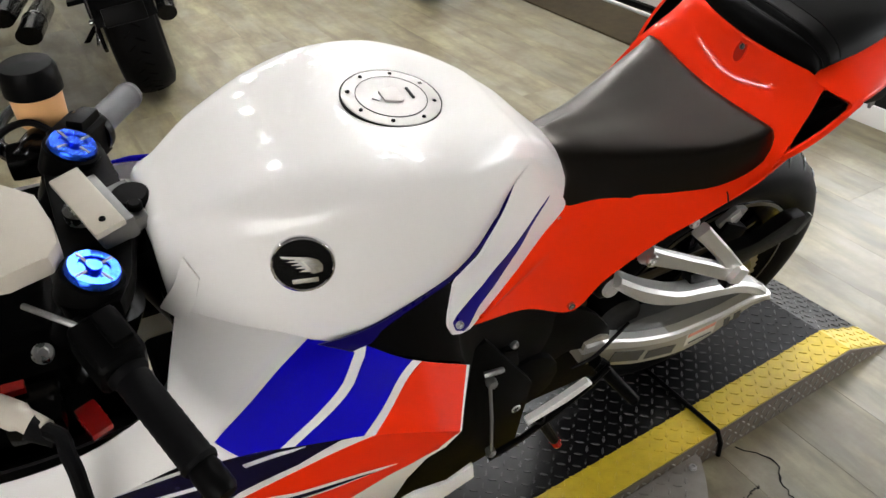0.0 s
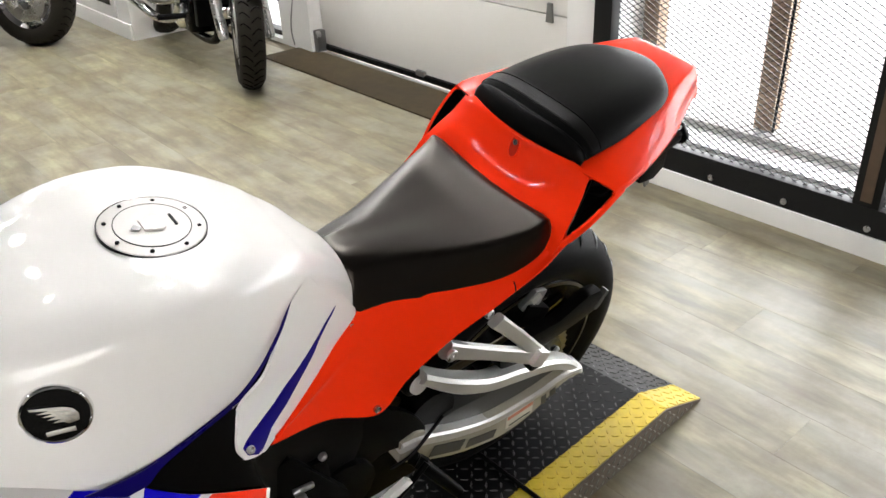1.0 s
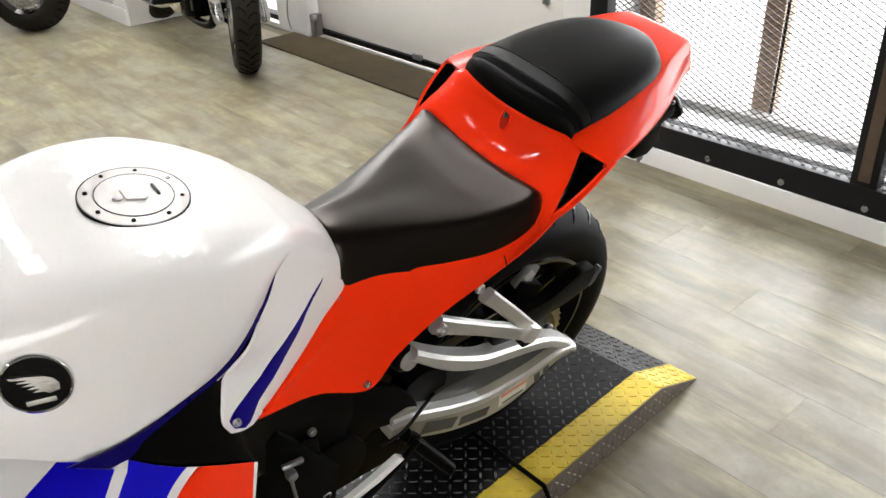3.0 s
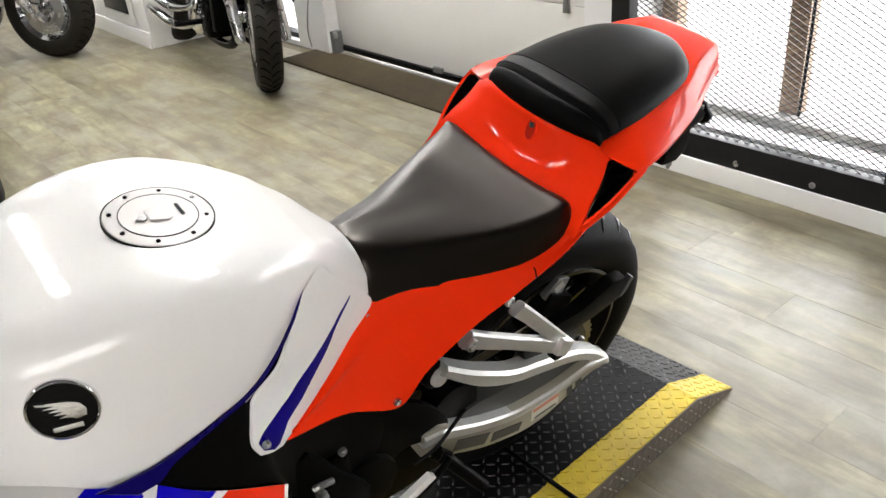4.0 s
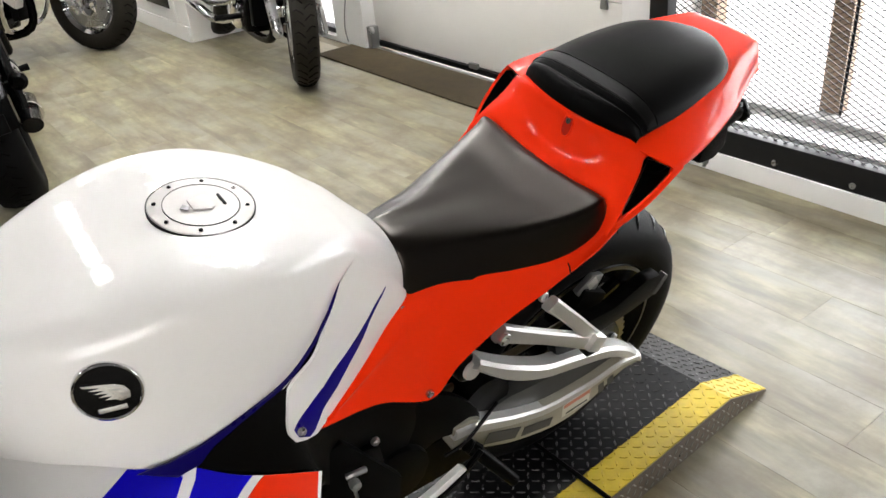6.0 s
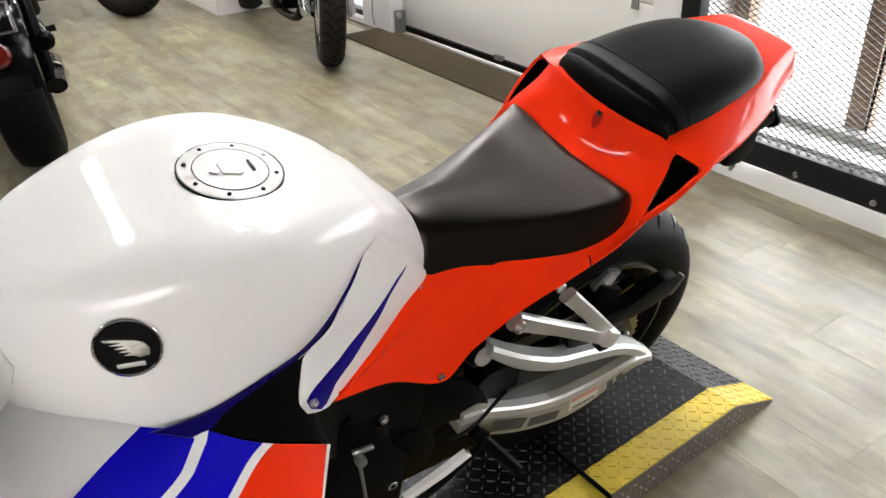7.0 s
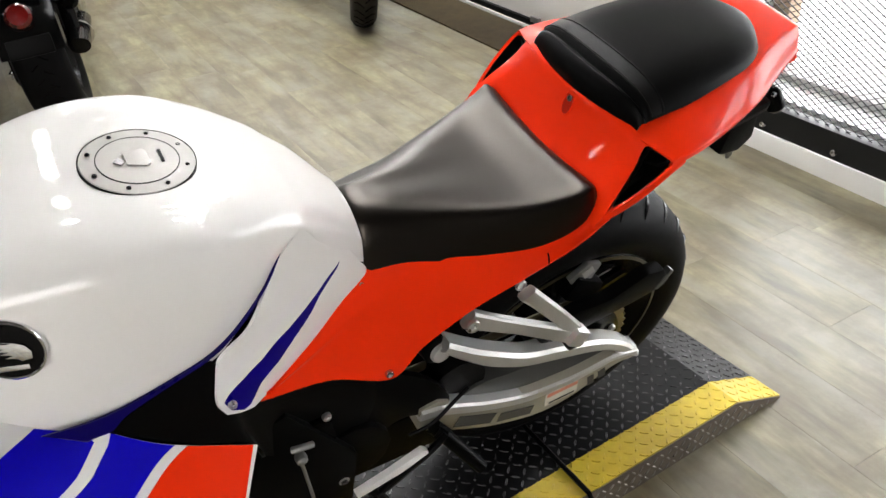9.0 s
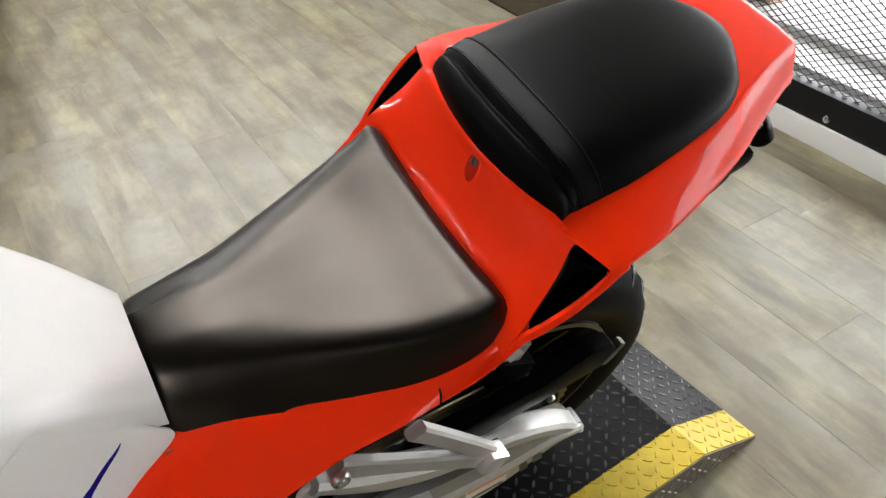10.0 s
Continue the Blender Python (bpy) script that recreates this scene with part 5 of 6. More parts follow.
part("tail_deck", patch(deck_skin, None, 0, 0.003, 1, (56, 64)), RED, tail, "orange-red tail rim round the pad", 50)
end = deck_rows[-1]
end_skin = Skin(wings([end, [(u + 0.007, v * 0.97, w - 0.006) for u, v, w in end], [(u + 0.004, v * 0.94, min(w, 0.862) - 0.016) for u, v, w in end], [(u - 0.02, v * 0.86, 0.826) for u, v, w in end]]), 16, 64)
part("tail_end", patch(end_skin, None, 0.0, 0.003, 1, (16, 64)), RED, tail, "blunt end of the tail", 50)
under_skin = Skin(wings([[(ue, 0, we - 0.050), (ue, e * 0.5, we - 0.045), (ue, e - 0.030, we - 0.024), (ue, e - 0.012, we - 0.010)] for u, p, w, ue, e, we in RIM]), 30, 12)
part("tail_underside", patch(under_skin, None, 0, 0.004, -1, (30, 24)), PLASTIC, tail, "black tail underside")


def scoop_rim():
    """The red bar below the air scoop, from the side cowl up to the tail's rim, and the lip along the scoop's rear edge."""
    bm = bmesh.new()
    skin = Skin([[(0.556, -0.154, 0.746), (0.578, -0.161, 0.762), (0.604, -0.167, 0.784), (0.634, -0.170, 0.808), (0.662, -0.168, 0.822)],
                 [(0.556, -0.157, 0.751), (0.578, -0.1645, 0.768), (0.604, -0.171, 0.790), (0.634, -0.173, 0.815), (0.662, -0.169, 0.829)],
                 [(0.552, -0.154, 0.757), (0.574, -0.162, 0.776), (0.600, -0.168, 0.797), (0.632, -0.170, 0.822), (0.656, -0.165, 0.836)]], 16, 8)
    patch(skin, None, 0.001, 0.005, 1, (16, 8), bm)
    return bm


pair("scoop_rim", scoop_rim, RED, tail, "orange-red bar below the air scoop")


def scoop_inside():
    """A dark duct that narrows rearwards from the three-cornered mouth."""
    mouth = [Vector(p) for p in ((0.551, -0.1585, 0.7575), (0.578, -0.150, 0.783), (0.606, -0.139, 0.809), (0.624, -0.132, 0.835), (0.633, -0.150, 0.834), (0.642, -0.169, 0.829), (0.612, -0.168, 0.805), (0.582, -0.164, 0.781))]
    mid = sum(mouth, Vector()) / len(mouth)
    bm = bmesh.new()
    rings = []
    for k, (scale, push) in enumerate(((0.98, 0.003), (0.90, 0.014), (0.78, 0.032), (0.60, 0.058))):
        rings.append([bm.verts.new(mid + (p - mid) * scale + Vector((0.75, 0.55, -0.25)) * push) for p in mouth])
    n = len(mouth)
    for a, b in zip(rings, rings[1:]):
        for k in range(n):
            bm.faces.new((a[k], a[(k + 1) % n], b[(k + 1) % n], b[k]))
    bm.faces.new(rings[-1])
    bmesh.ops.solidify(bm, geom=bm.faces[:], thickness=-0.0015)
    return bm


pair("scoop_duct", scoop_inside, PLASTIC, tail, "black air duct")

# pillion seat: a padded front roll, a groove, a strap band, then the flat pad
PAD = [  # u at the middle, u at the side, half width, height at the middle, height at the side
    (0.603, 0.626, 0.125, 0.850, 0.847), (0.603, 0.627, 0.126, 0.862, 0.852), (0.608, 0.630, 0.127, 0.876, 0.856), (0.619, 0.634, 0.128, 0.885, 0.858), (0.627, 0.637, 0.128, 0.882, 0.857),
    (0.631, 0.640, 0.129, 0.886, 0.859), (0.640, 0.647, 0.130, 0.892, 0.861), (0.672, 0.672, 0.131, 0.899, 0.864), (0.740, 0.735, 0.131, 0.905, 0.869), (0.800, 0.797, 0.124, 0.907, 0.877),
    (0.850, 0.845, 0.113, 0.906, 0.882), (0.888, 0.878, 0.095, 0.903, 0.886), (0.915, 0.900, 0.070, 0.899, 0.888), (0.930, 0.918, 0.044, 0.894, 0.889), (0.934, 0.930, 0.020, 0.890, 0.889)]
pad_rows = []
for uc, us, p, c, b in PAD:
    b = b - 0.002
    pad_rows.append([(uc + (us - uc) * f ** 2, p * f, b + (c - b) * g) for f, g in ((0, 1.0), (0.35, 0.975), (0.62, 0.88), (0.82, 0.66), (0.94, 0.36), (1.0, 0.0))])
pill_skin = Skin(wings(pad_rows), 84, 60)
pillion = part("pillion_seat", patch(pill_skin, None, 0, 0.004, 1, (84, 60)), PADVINYL, bike, "black vinyl pillion pad with a front roll", 60)
part("band", patch(pill_skin, [(0.425, 0.03), (0.48, 0.03), (0.48, 0.97), (0.425, 0.97)], 0.0012, 0.002, 1, (84, 60)), BAND, pillion, "grey strap band across the pad")
for s0 in (0.418, 0.486):
    part("piping", tube([tuple(pill_skin.at(s0, t) + pill_skin.normal(s0, t) * 0.0004) for t in np.linspace(0.03, 0.97, 25)], 0.0015, 6), BAND, pillion, "stitched seam")
# tail light and bracket under the tail
part("tail_light", rbox((0.972, 0.038, 0.822), (0.05, 0.07, 0.02), 0.006), REDPLASTIC, bike, "red tail light")
part("plate_bracket", prism([(0.90, 0.815), (0.99, 0.815), (1.012, 0.765), (0.996, 0.705), (0.982, 0.648), (0.925, 0.657), (0.955, 0.700), (0.962, 0.765), (0.90, 0.785)], -0.015, 0.095, 0.006), PLASTIC, bike, "black plate bracket")
for side in (-1, 1):
    stalk = part("indicator_stalk", tube([(0.970, 0.04 + side * 0.030, 0.785), (0.995, 0.04 + side * 0.045, 0.768), (1.008, 0.04 + side * 0.056, 0.752)], [0.008, 0.007, 0.007], 10), PLASTIC, bike, "black indicator stalk")
    part("indicator", lathe([(0.008, -0.026), (0.015, -0.018), (0.017, 0.0), (0.016, 0.014), (0.010, 0.020)], (1.018, 0.04 + side * 0.062, 0.742), (0.35, side * 0.35, -0.85), 18), GLOSSBLACK, stalk, "small black indicator")
    part("indicator_bolt", lathe([(0.004, 0), (0.004, 0.004), (0, 0.004)], (1.004, 0.04 + side * 0.066, 0.760), (0, side, 0.2), 10), STEEL, stalk)
hang = part("plate_hanger", prism([(0.900, 0.800), (0.950, 0.800), (0.968, 0.740), (0.975, 0.690), (0.950, 0.668), (0.905, 0.672), (0.912, 0.720)], -0.040, 0.115, 0.008), PLASTIC, bike, "black plate hanger under the tail")
for v in (-0.030, 0.040, 0.105):
    part("hanger_nut", lathe([(0.007, 0), (0.007, 0.008), (0.004, 0.009), (0.004, 0.016), (0, 0.016)], (0.940, v, 0.667), (0.1, 0, -1), 6), ALUDARK, hang)

# ---- front end ----
fork = thing("steering", pose(-0.345, 0.008, 0, 0, 0, -5), "fork, clamps and bars", "")
fork.parent = bike
RAKE = Vector((-0.40, 0, -0.917)).normalized()
for v in (-0.103, 0.103):
    topc = Vector((0.0, v, 0.868))
    leg = part("fork_leg", tube([tuple(topc), tuple(topc + RAKE * 0.30), tuple(topc + RAKE * 0.62)], [0.025, 0.026, 0.030], 20), GLOSSBLACK, fork)
    part("fork_collar", lathe([(0.031, -0.03), (0.031, 0.002), (0.0275, 0.004), (0.0275, -0.03)], topc, -RAKE, 28), DARK, fork)
    part("fork_cap", lathe([(0.0265, -0.01), (0.0265, 0.008), (0.0245, 0.011), (0.016, 0.011), (0.0155, 0.0085), (0.008, 0.0085), (0.0075, 0.014), (0, 0.014)], topc, -RAKE, 28), BLUEANO, fork, "blue anodised fork cap")
    ax = RAKE.cross(Vector((0, 1, 0))).normalized()
    for k in range(4):
        a = radians(90 * k + 40)
        d = ax * math.cos(a) + Vector((0, 1, 0)) * math.sin(a)
        q = topc - RAKE * 0.0108
        part("cap_slot", tube([tuple(q + d * 0.010), tuple(q + d * 0.023)], [0.0012, 0.0016], 6), CAPMETAL, fork)
clamp = part("top_clamp", prism(curve([(0.02, -0.135), (0.035, -0.10), (0.045, -0.04), (0.060, 0.0), (0.045, 0.04), (0.035, 0.10), (0.02, 0.135), (-0.03, 0.13), (-0.035, 0.08), (-0.03, 0.0), (-0.035, -0.08), (-0.03, -0.13), (0.02, -0.135)], 40)[:-1], 0.832, 0.856, 0.005, plane="uv"), PLASTIC, fork, "black top clamp")
part("clamp_plate", rbox((0.009, -0.017, 0.887), (0.033, 0.106, 0.008), 0.003, pose(0, 0, 0, 0, -6, 20)), CREAM, clamp, "cream metal cover plate")
part("clamp_post", rbox((0.018, -0.012, 0.866), (0.040, 0.09, 0.028), 0.006, pose(0, 0, 0, 0, -6, 20)), ALUDARK, clamp, "bare metal clamp casting")
part("clamp_arm", rbox((0.036, -0.004, 0.856), (0.046, 0.070, 0.018), 0.007, pose(0, 0, 0, 0, -10, 12)), ALUDARK, clamp)
part("clamp_bolt", lathe([(0.008, 0), (0.008, 0.006), (0.006, 0.008), (0, 0.008)], (0.052, -0.020, 0.869), (0.1, 0, 1), 18), DARK, clamp)
bolt((0.021, -0.055, 0.893), (0, 0, 1), 0.0035, 0.002, clamp, material=PLASTIC)
part("stem_nut", lathe([(0.019, 0), (0.019, 0.012), (0.012, 0.014), (0.010, 0.004), (0, 0.004)], (0.0, 0, 0.856), (0, 0, 1), 24), STEEL, clamp)
part("ignition", lathe([(0.022, 0), (0.022, 0.03), (0.018, 0.034), (0, 0.034)], (0.05, 0.0, 0.84), (0, 0, 1), 24), PLASTIC, clamp)
part("lower_clamp", rbox((-0.06, 0, 0.66), (0.09, 0.25, 0.04), 0.01), GLOSSBLACK, fork)


def bar(side):
    a, b = Vector((-0.022, side * 0.118, 0.842)), Vector((0.055, -0.300, 0.793)) if side < 0 else Vector((0.074, 0.272, 0.815))
    d = (b - a).normalized()
    lab = "black handlebar with rubber grip"
    h = part("handlebar", tube([tuple(a), tuple(b)], 0.011, 14), GLOSSBLACK, fork, lab)
    g0, g1 = a + d * 0.085, b
    path = [tuple(g0 + (g1 - g0) * f) for f in np.linspace(0, 1, 25)]
    part("grip", tube(path, [0.0205 if i in (0, 1) else 0.0188 if i == 23 else (0.0172 + (0.0004 if i % 2 else 0)) for i in range(25)], 18), RUBBER if side < 0 else GRIPGREY, h, "worn rubber grip")
    part("bar_end", lathe([(0.014, 0), (0.0155, 0.006), (0.0155, 0.03), (0.012, 0.036), (0, 0.036)] if side < 0 else [(0.0172, -0.002), (0.0172, 0.004), (0.013, 0.008), (0, 0.009)], b, d, 20), PLASTIC if side < 0 else GRIPGREY, h)
    rot = Matrix((d, Vector((0, 0, 1)).cross(d).normalized(), d.cross(Vector((0, 0, 1)).cross(d)).normalized())).transposed().to_4x4()
    c = a + d * 0.055
    part("switch_box", rbox(c, (0.062, 0.050, 0.052), 0.012, rot, seg=3), PLASTIC, h, "black switch housing")
    part("switch_ridge", rbox(c + Vector((0.01, 0, 0.030)), (0.040, 0.022, 0.014), 0.005, rot), PLASTIC, h)
    if side < 0:
        part("switch_button", rbox((-0.031, -0.205, 0.778), (0.034, 0.022, 0.016), 0.004, rot), REDPLASTIC, h, "dark red switch")
    part("bar_clamp", lathe([(0.036, -0.018), (0.036, 0.018)], (0.0, side * 0.103, 0.815), -RAKE, 24), GLOSSBLACK, h)
    if side < 0:
        lev = part("lever", tube(curve([(-0.150, -0.165, 0.826), (-0.115, -0.185, 0.822), (-0.085, -0.210, 0.819), (-0.066, -0.230, 0.816)], 18), [0.016] * 6 + [0.014] * 6 + [0.011] * 6, 12), CREAM, h, "cream hand lever root")
        part("perch", rbox((-0.075, -0.195, 0.802), (0.05, 0.05, 0.026), 0.007), GLOSSBLACK, h)
        part("lever_lamp", rbox((-0.089, -0.175, 0.818), (0.022, 0.012, 0.010), 0.003), REDPLASTIC, h, "small red marking")
    else:
        lev = part("lever", tube(curve([(-0.06, 0.150, 0.830), (-0.085, 0.20, 0.825), (-0.080, 0.27, 0.815), (-0.045, 0.33, 0.805)], 18), [0.010] * 5 + [0.007] * 12 + [0.009], 10), GLOSSBLACK, h, "dark hand lever")
        part("perch", rbox((-0.05, 0.150, 0.832), (0.05, 0.04, 0.030), 0.008), GLOSSBLACK, h)
        part("throttle_flange", lathe([(0.020, -0.007), (0.030, -0.006), (0.031, 0.0), (0.030, 0.006), (0.020, 0.007)], a + d * 0.078, d, 28), GLOSSBLACK, h, "black throttle flange")
        part("master_cylinder", tube([(-0.060, 0.140, 0.834), (-0.045, 0.175, 0.826), (-0.028, 0.215, 0.818), (-0.020, 0.235, 0.814)], [0.016, 0.021, 0.021, 0.014], 18), GLOSSBLACK, h, "black master cylinder")
        part("throttle_cable", tube(curve([(-0.010, 0.165, 0.842), (-0.045, 0.190, 0.856), (-0.085, 0.185, 0.842), (-0.110, 0.150, 0.800)], 18), 0.0045, 8), RUBBER, h)
    return h


left_bar, right_bar = bar(-1), bar(1)
part("clutch_cable", tube(curve([(-0.066, -0.230, 0.818), (-0.052, -0.246, 0.822), (-0.049, -0.263, 0.818), (-0.047, -0.272, 0.806), (-0.048, -0.276, 0.785), (-0.050, -0.279, 0.755), (-0.055, -0.279, 0.70), (-0.06, -0.278, 0.62)], 34), 0.0075, 10), RUBBER, left_bar, "black clutch cable")
part("cable_boot", tube([(-0.078, -0.224, 0.820), (-0.058, -0.236, 0.810)], [0.012, 0.010], 12), RUBBER, left_bar)
# brake reservoir
res = thing("brake_reservoir", pose(-0.030, 0.222, 0.830, -6, 0, 0), "amber brake fluid cup with black lid", "")
res.parent = fork
part("cup", lathe([(0.024, 0), (0.029, 0.006), (0.031, 0.045), (0.031, 0.05)], (0, 0, 0), (0, 0, 1), 32), FLUID, res, "amber fluid cup")
part("lid", lathe([(0.0345, 0.046), (0.0345, 0.058), (0.0335, 0.064), (0.0335, 0.072), (0.030, 0.080), (0.0, 0.083)], (0, 0, 0), (0, 0, 1), 28), PLASTIC, res, "black faceted lid")
part("bracket", tube([(0.02, -0.03, -0.02), (0.0, -0.005, 0.0)], 0.008, 8), GLOSSBLACK, res)
part("hose", tube(curve([(0.0, 0.0, 0.0), (0.02, 0.01, -0.03), (0.05, -0.02, -0.04)], 10), 0.006, 8), RUBBER, res)
# cheeks below the front corners of the tank, and the far fairing's raised rear lip
pair("tank_cheek", lambda: patch(Skin([[(-0.268, -0.086, 0.846), (-0.283, -0.088, 0.815), (-0.303, -0.090, 0.788)], [(-0.258, -0.098, 0.820), (-0.268, -0.099, 0.790), (-0.284, -0.098, 0.764)]], 10, 6), None, 0, 0.003, 1, (10, 6)), WHITE, bike, "white cheek at the front corner of the tank")
lip = part("fairing_lip", patch(Skin([[(-0.345, 0.172, 0.792), (-0.295, 0.168, 0.790), (-0.245, 0.152, 0.794)], [(-0.345, 0.186, 0.756), (-0.295, 0.182, 0.752), (-0.245, 0.166, 0.745)]], 12, 6), None, 0, 0.003, 1, (12, 6)), WHITE, bike, "white rear lip of the far fairing")
part("colour_block", tube([(-0.305, 0.170, 0.793), (-0.275, 0.165, 0.795), (-0.243, 0.152, 0.797)], [0.0015, 0.004, 0.005], 8), BLUE, lip, "blue edge")
# instruments
dash = part("instrument_panel", prism([(-0.036, -0.006), (-0.024, -0.050), (-0.020, -0.083), (-0.030, -0.102), (-0.070, -0.114), (-0.13, -0.110), (-0.16, 0.0), (-0.13, 0.060), (-0.075, 0.030)], 0.878, 0.903, 0.007, plane="uv"), CREAM, fork, "pale instrument housing")
part("dash_stay", rbox((-0.10, 0, 0.86), (0.08, 0.10, 0.03), 0.008), PLASTIC, fork)
part("inner_shell", rbox((-0.10, 0, 0.70), (0.16, 0.30, 0.20), 0.04, seg=3), GLOSSBLACK, bike, "black inner fairing")
bpy.data.objects["inner_shell"].location = (-0.36, 0, 0)
pair("inner_panel", lambda: patch(Skin([[(-0.56, -0.196, 0.762), (-0.42, -0.205, 0.758), (-0.325, -0.186, 0.762), (-0.287, -0.078, 0.768)], [(-0.56, -0.150, 0.700), (-0.42, -0.150, 0.700), (-0.33, -0.130, 0.705), (-0.27, -0.050, 0.715)], [(-0.56, -0.05, 0.62), (-0.42, -0.05, 0.62), (-0.33, -0.05, 0.64), (-0.27, -0.02, 0.66)]], 16, 12), None, 0, 0.003, -1, (16, 12)), PLASTIC, bike, "black inner fairing panel")
for side in (-1, 1):
    part("inner_filler", rbox((-0.300, side * 0.128, 0.665), (0.06, 0.115, 0.130), 0.012, seg=3), PLASTIC, bike, "black inner filler")
part("headstock", tube([(-0.30, 0, 0.83), (-0.25, 0, 0.68)], 0.045, 20), PLASTIC, bike)
part("air_duct", rbox((-0.245, 0, 0.745), (0.10, 0.13, 0.05), 0.015, seg=3), PLASTIC, bike, "black air duct")
bolt((-0.415, -0.150, 0.842), (0.2, -0.4, 0.8), 0.010, 0.008, bike)
part("wire", tube(curve([(-0.42, -0.10, 0.86), (-0.395, -0.13, 0.862), (-0.37, -0.15, 0.85), (-0.36, -0.16, 0.84)], 12), 0.0032, 8), ALUDARK, bike, "grey braided wire")
nose_shell = Skin([[(-0.56, -0.20, 0.765), (-0.70, -0.15, 0.72), (-0.80, -0.05, 0.66), (-0.80, 0.05, 0.66), (-0.70, 0.15, 0.72), (-0.56, 0.20, 0.765)], [(-0.55, -0.235, 0.60), (-0.72, -0.17, 0.55), (-0.84, -0.06, 0.52), (-0.84, 0.06, 0.52), (-0.72, 0.17, 0.55), (-0.55, 0.235, 0.60)]], 30, 10)
part("fairing_front", patch(nose_shell, None, 0, 0.004, 1, (30, 10)), WHITE, bike)
FAX = (-0.62, 0, 0.30)
fwheel = thing("front_wheel", Matrix(), "black cast front wheel", "")
fwheel.parent = bike
part("tyre", lathe([(r * 0.3 / 0.315, h * 0.66) for r, h in crown], FAX, (0, 1, 0), 64, closed=True), RUBBER, fwheel)
part("rim", lathe([(0.205, -0.05), (0.18, -0.04), (0.17, 0), (0.18, 0.04), (0.205, 0.05), (0.2, 0)], FAX, (0, 1, 0), 48, closed=True), GLOSSBLACK, fwheel)



# ---- parked cruisers; their own axes are x ahead, y to the left, z up, from the rear tyre's foot ----
def wheel_of(owner, name, centre, r, half, spokes=True, steer=0.0, disc=True, broad=False, metal=None):
    rubber = RUBBER if metal is GLOSSBLACK else DUSTYRUBBER
    metal = metal or CHROME
    m = pose(*centre, 0, 0, steer)
    w = thing(name, m, "chromed motorcycle wheel with black tyre", "")
    w.parent = owner
    rim = r * 0.63
    prof = [(rim, -half * 0.75), (rim + half * 0.3, -half * 0.95), (r - half * 0.55, -half), (r - half * 0.2, -half * (0.86 if broad else 0.72)), (r - half * 0.03, -half * (0.5 if broad else 0.36)), (r, 0)]
    prof += [(a, -b) for a, b in prof[-2::-1]]
    part("tyre", lathe(prof, (0, 0, 0), (0, 1, 0), 64, closed=True), rubber, w, "dusty black treaded tyre", 50)
    bm = bmesh.new()
    for k in range(36):
        for sgn in (-1, 1):
            pts = []
            for f in np.linspace(0, 1, 4):
                h = sgn * half * (0.05 + 0.72 * f)
                rr = np.interp(abs(h), [0, half * 0.4, half * 0.75, half * 0.9], [r, r - half * 0.04, r - half * 0.22, r - half * 0.45]) + 0.0004
                a = radians(10 * k + (5 if sgn > 0 else 0) + (9 * f if f < 0.6 else 5.4 - 4 * (f - 0.6)))
                pts.append((rr * math.cos(a), h, rr * math.sin(a)))
            tube(pts, 0.0030, 5, bm)
    tagged(part("tread_groove", bm, GLOSSBLACK, w), kind="stuff")
    part("rim", lathe([(rim + 0.004, -half * 0.8), (rim + 0.012, -half * 0.72), (rim - 0.004, -half * 0.6), (rim - 0.02, 0), (rim - 0.004, half * 0.6), (rim + 0.012, half * 0.72), (rim + 0.004, half * 0.8), (rim - 0.03, half * 0.5), (rim - 0.035, 0), (rim - 0.03, -half * 0.5)], (0, 0, 0), (0, 1, 0), 48, closed=True), metal, w, "cast rim")
    part("hub", lathe([(0.03, -0.07), (0.045, -0.05), (0.035, 0), (0.045, 0.05), (0.03, 0.07)], (0, 0, 0), (0, 1, 0), 24), metal, w)
    n = 9 if spokes else 5
    for k in range(n):
        a = radians(360 * k / n)
        part("spoke", tube([(0.03 * math.cos(a), 0.02 * (-1) ** k, 0.03 * math.sin(a)), ((rim - 0.02) * math.cos(a + 0.12), 0, (rim - 0.02) * math.sin(a + 0.12))], [0.012, 0.008], 8), metal, w)
    if disc:
        for sgn in (-1, 1):
            bm = lathe([(rim * 0.80, sgn * 0.062), (rim * 0.80, sgn * 0.067), (rim * 0.42, sgn * 0.067), (rim * 0.42, sgn * 0.062)], (0, 0, 0), (0, 1, 0), 40, closed=True)
            part("brake_disc", bm, STEEL, w, "steel brake disc")
            for k in range(6):
                a = radians(60 * k)
                tube([(0.04 * math.cos(a), sgn * 0.06, 0.04 * math.sin(a)), (0.102 * math.cos(a + 0.3), sgn * 0.064, 0.102 * math.sin(a + 0.3))], 0.008, 6, None)
    return w


def fender(r, half, a0, a1, centre, thick=0.004):
    prof = [(r - 0.05, -half), (r - 0.012, -half * 0.96), (r, -half * 0.7), (r + 0.006, 0), (r, half * 0.7), (r - 0.012, half * 0.96), (r - 0.05, half)]
    prof += [(a - thick * 1.2, b * 0.96) for a, b in prof[::-1]]
    bm = bmesh.new()
    rings = []
    for k in range(25):
        a = radians(a0 + (a1 - a0) * k / 24)
        rings.append([bm.verts.new((centre[0] + rr * math.cos(a), h, centre[2] + rr * math.sin(a))) for rr, h in prof])
    n = len(prof)
    for p, q in zip(rings, rings[1:]):
        for k in range(n):
            bm.faces.new((p[k], p[(k + 1) % n], q[(k + 1) % n], q[k]))
    bm.faces.new(rings[0])
    bm.faces.new(rings[-1][::-1])
    return bm


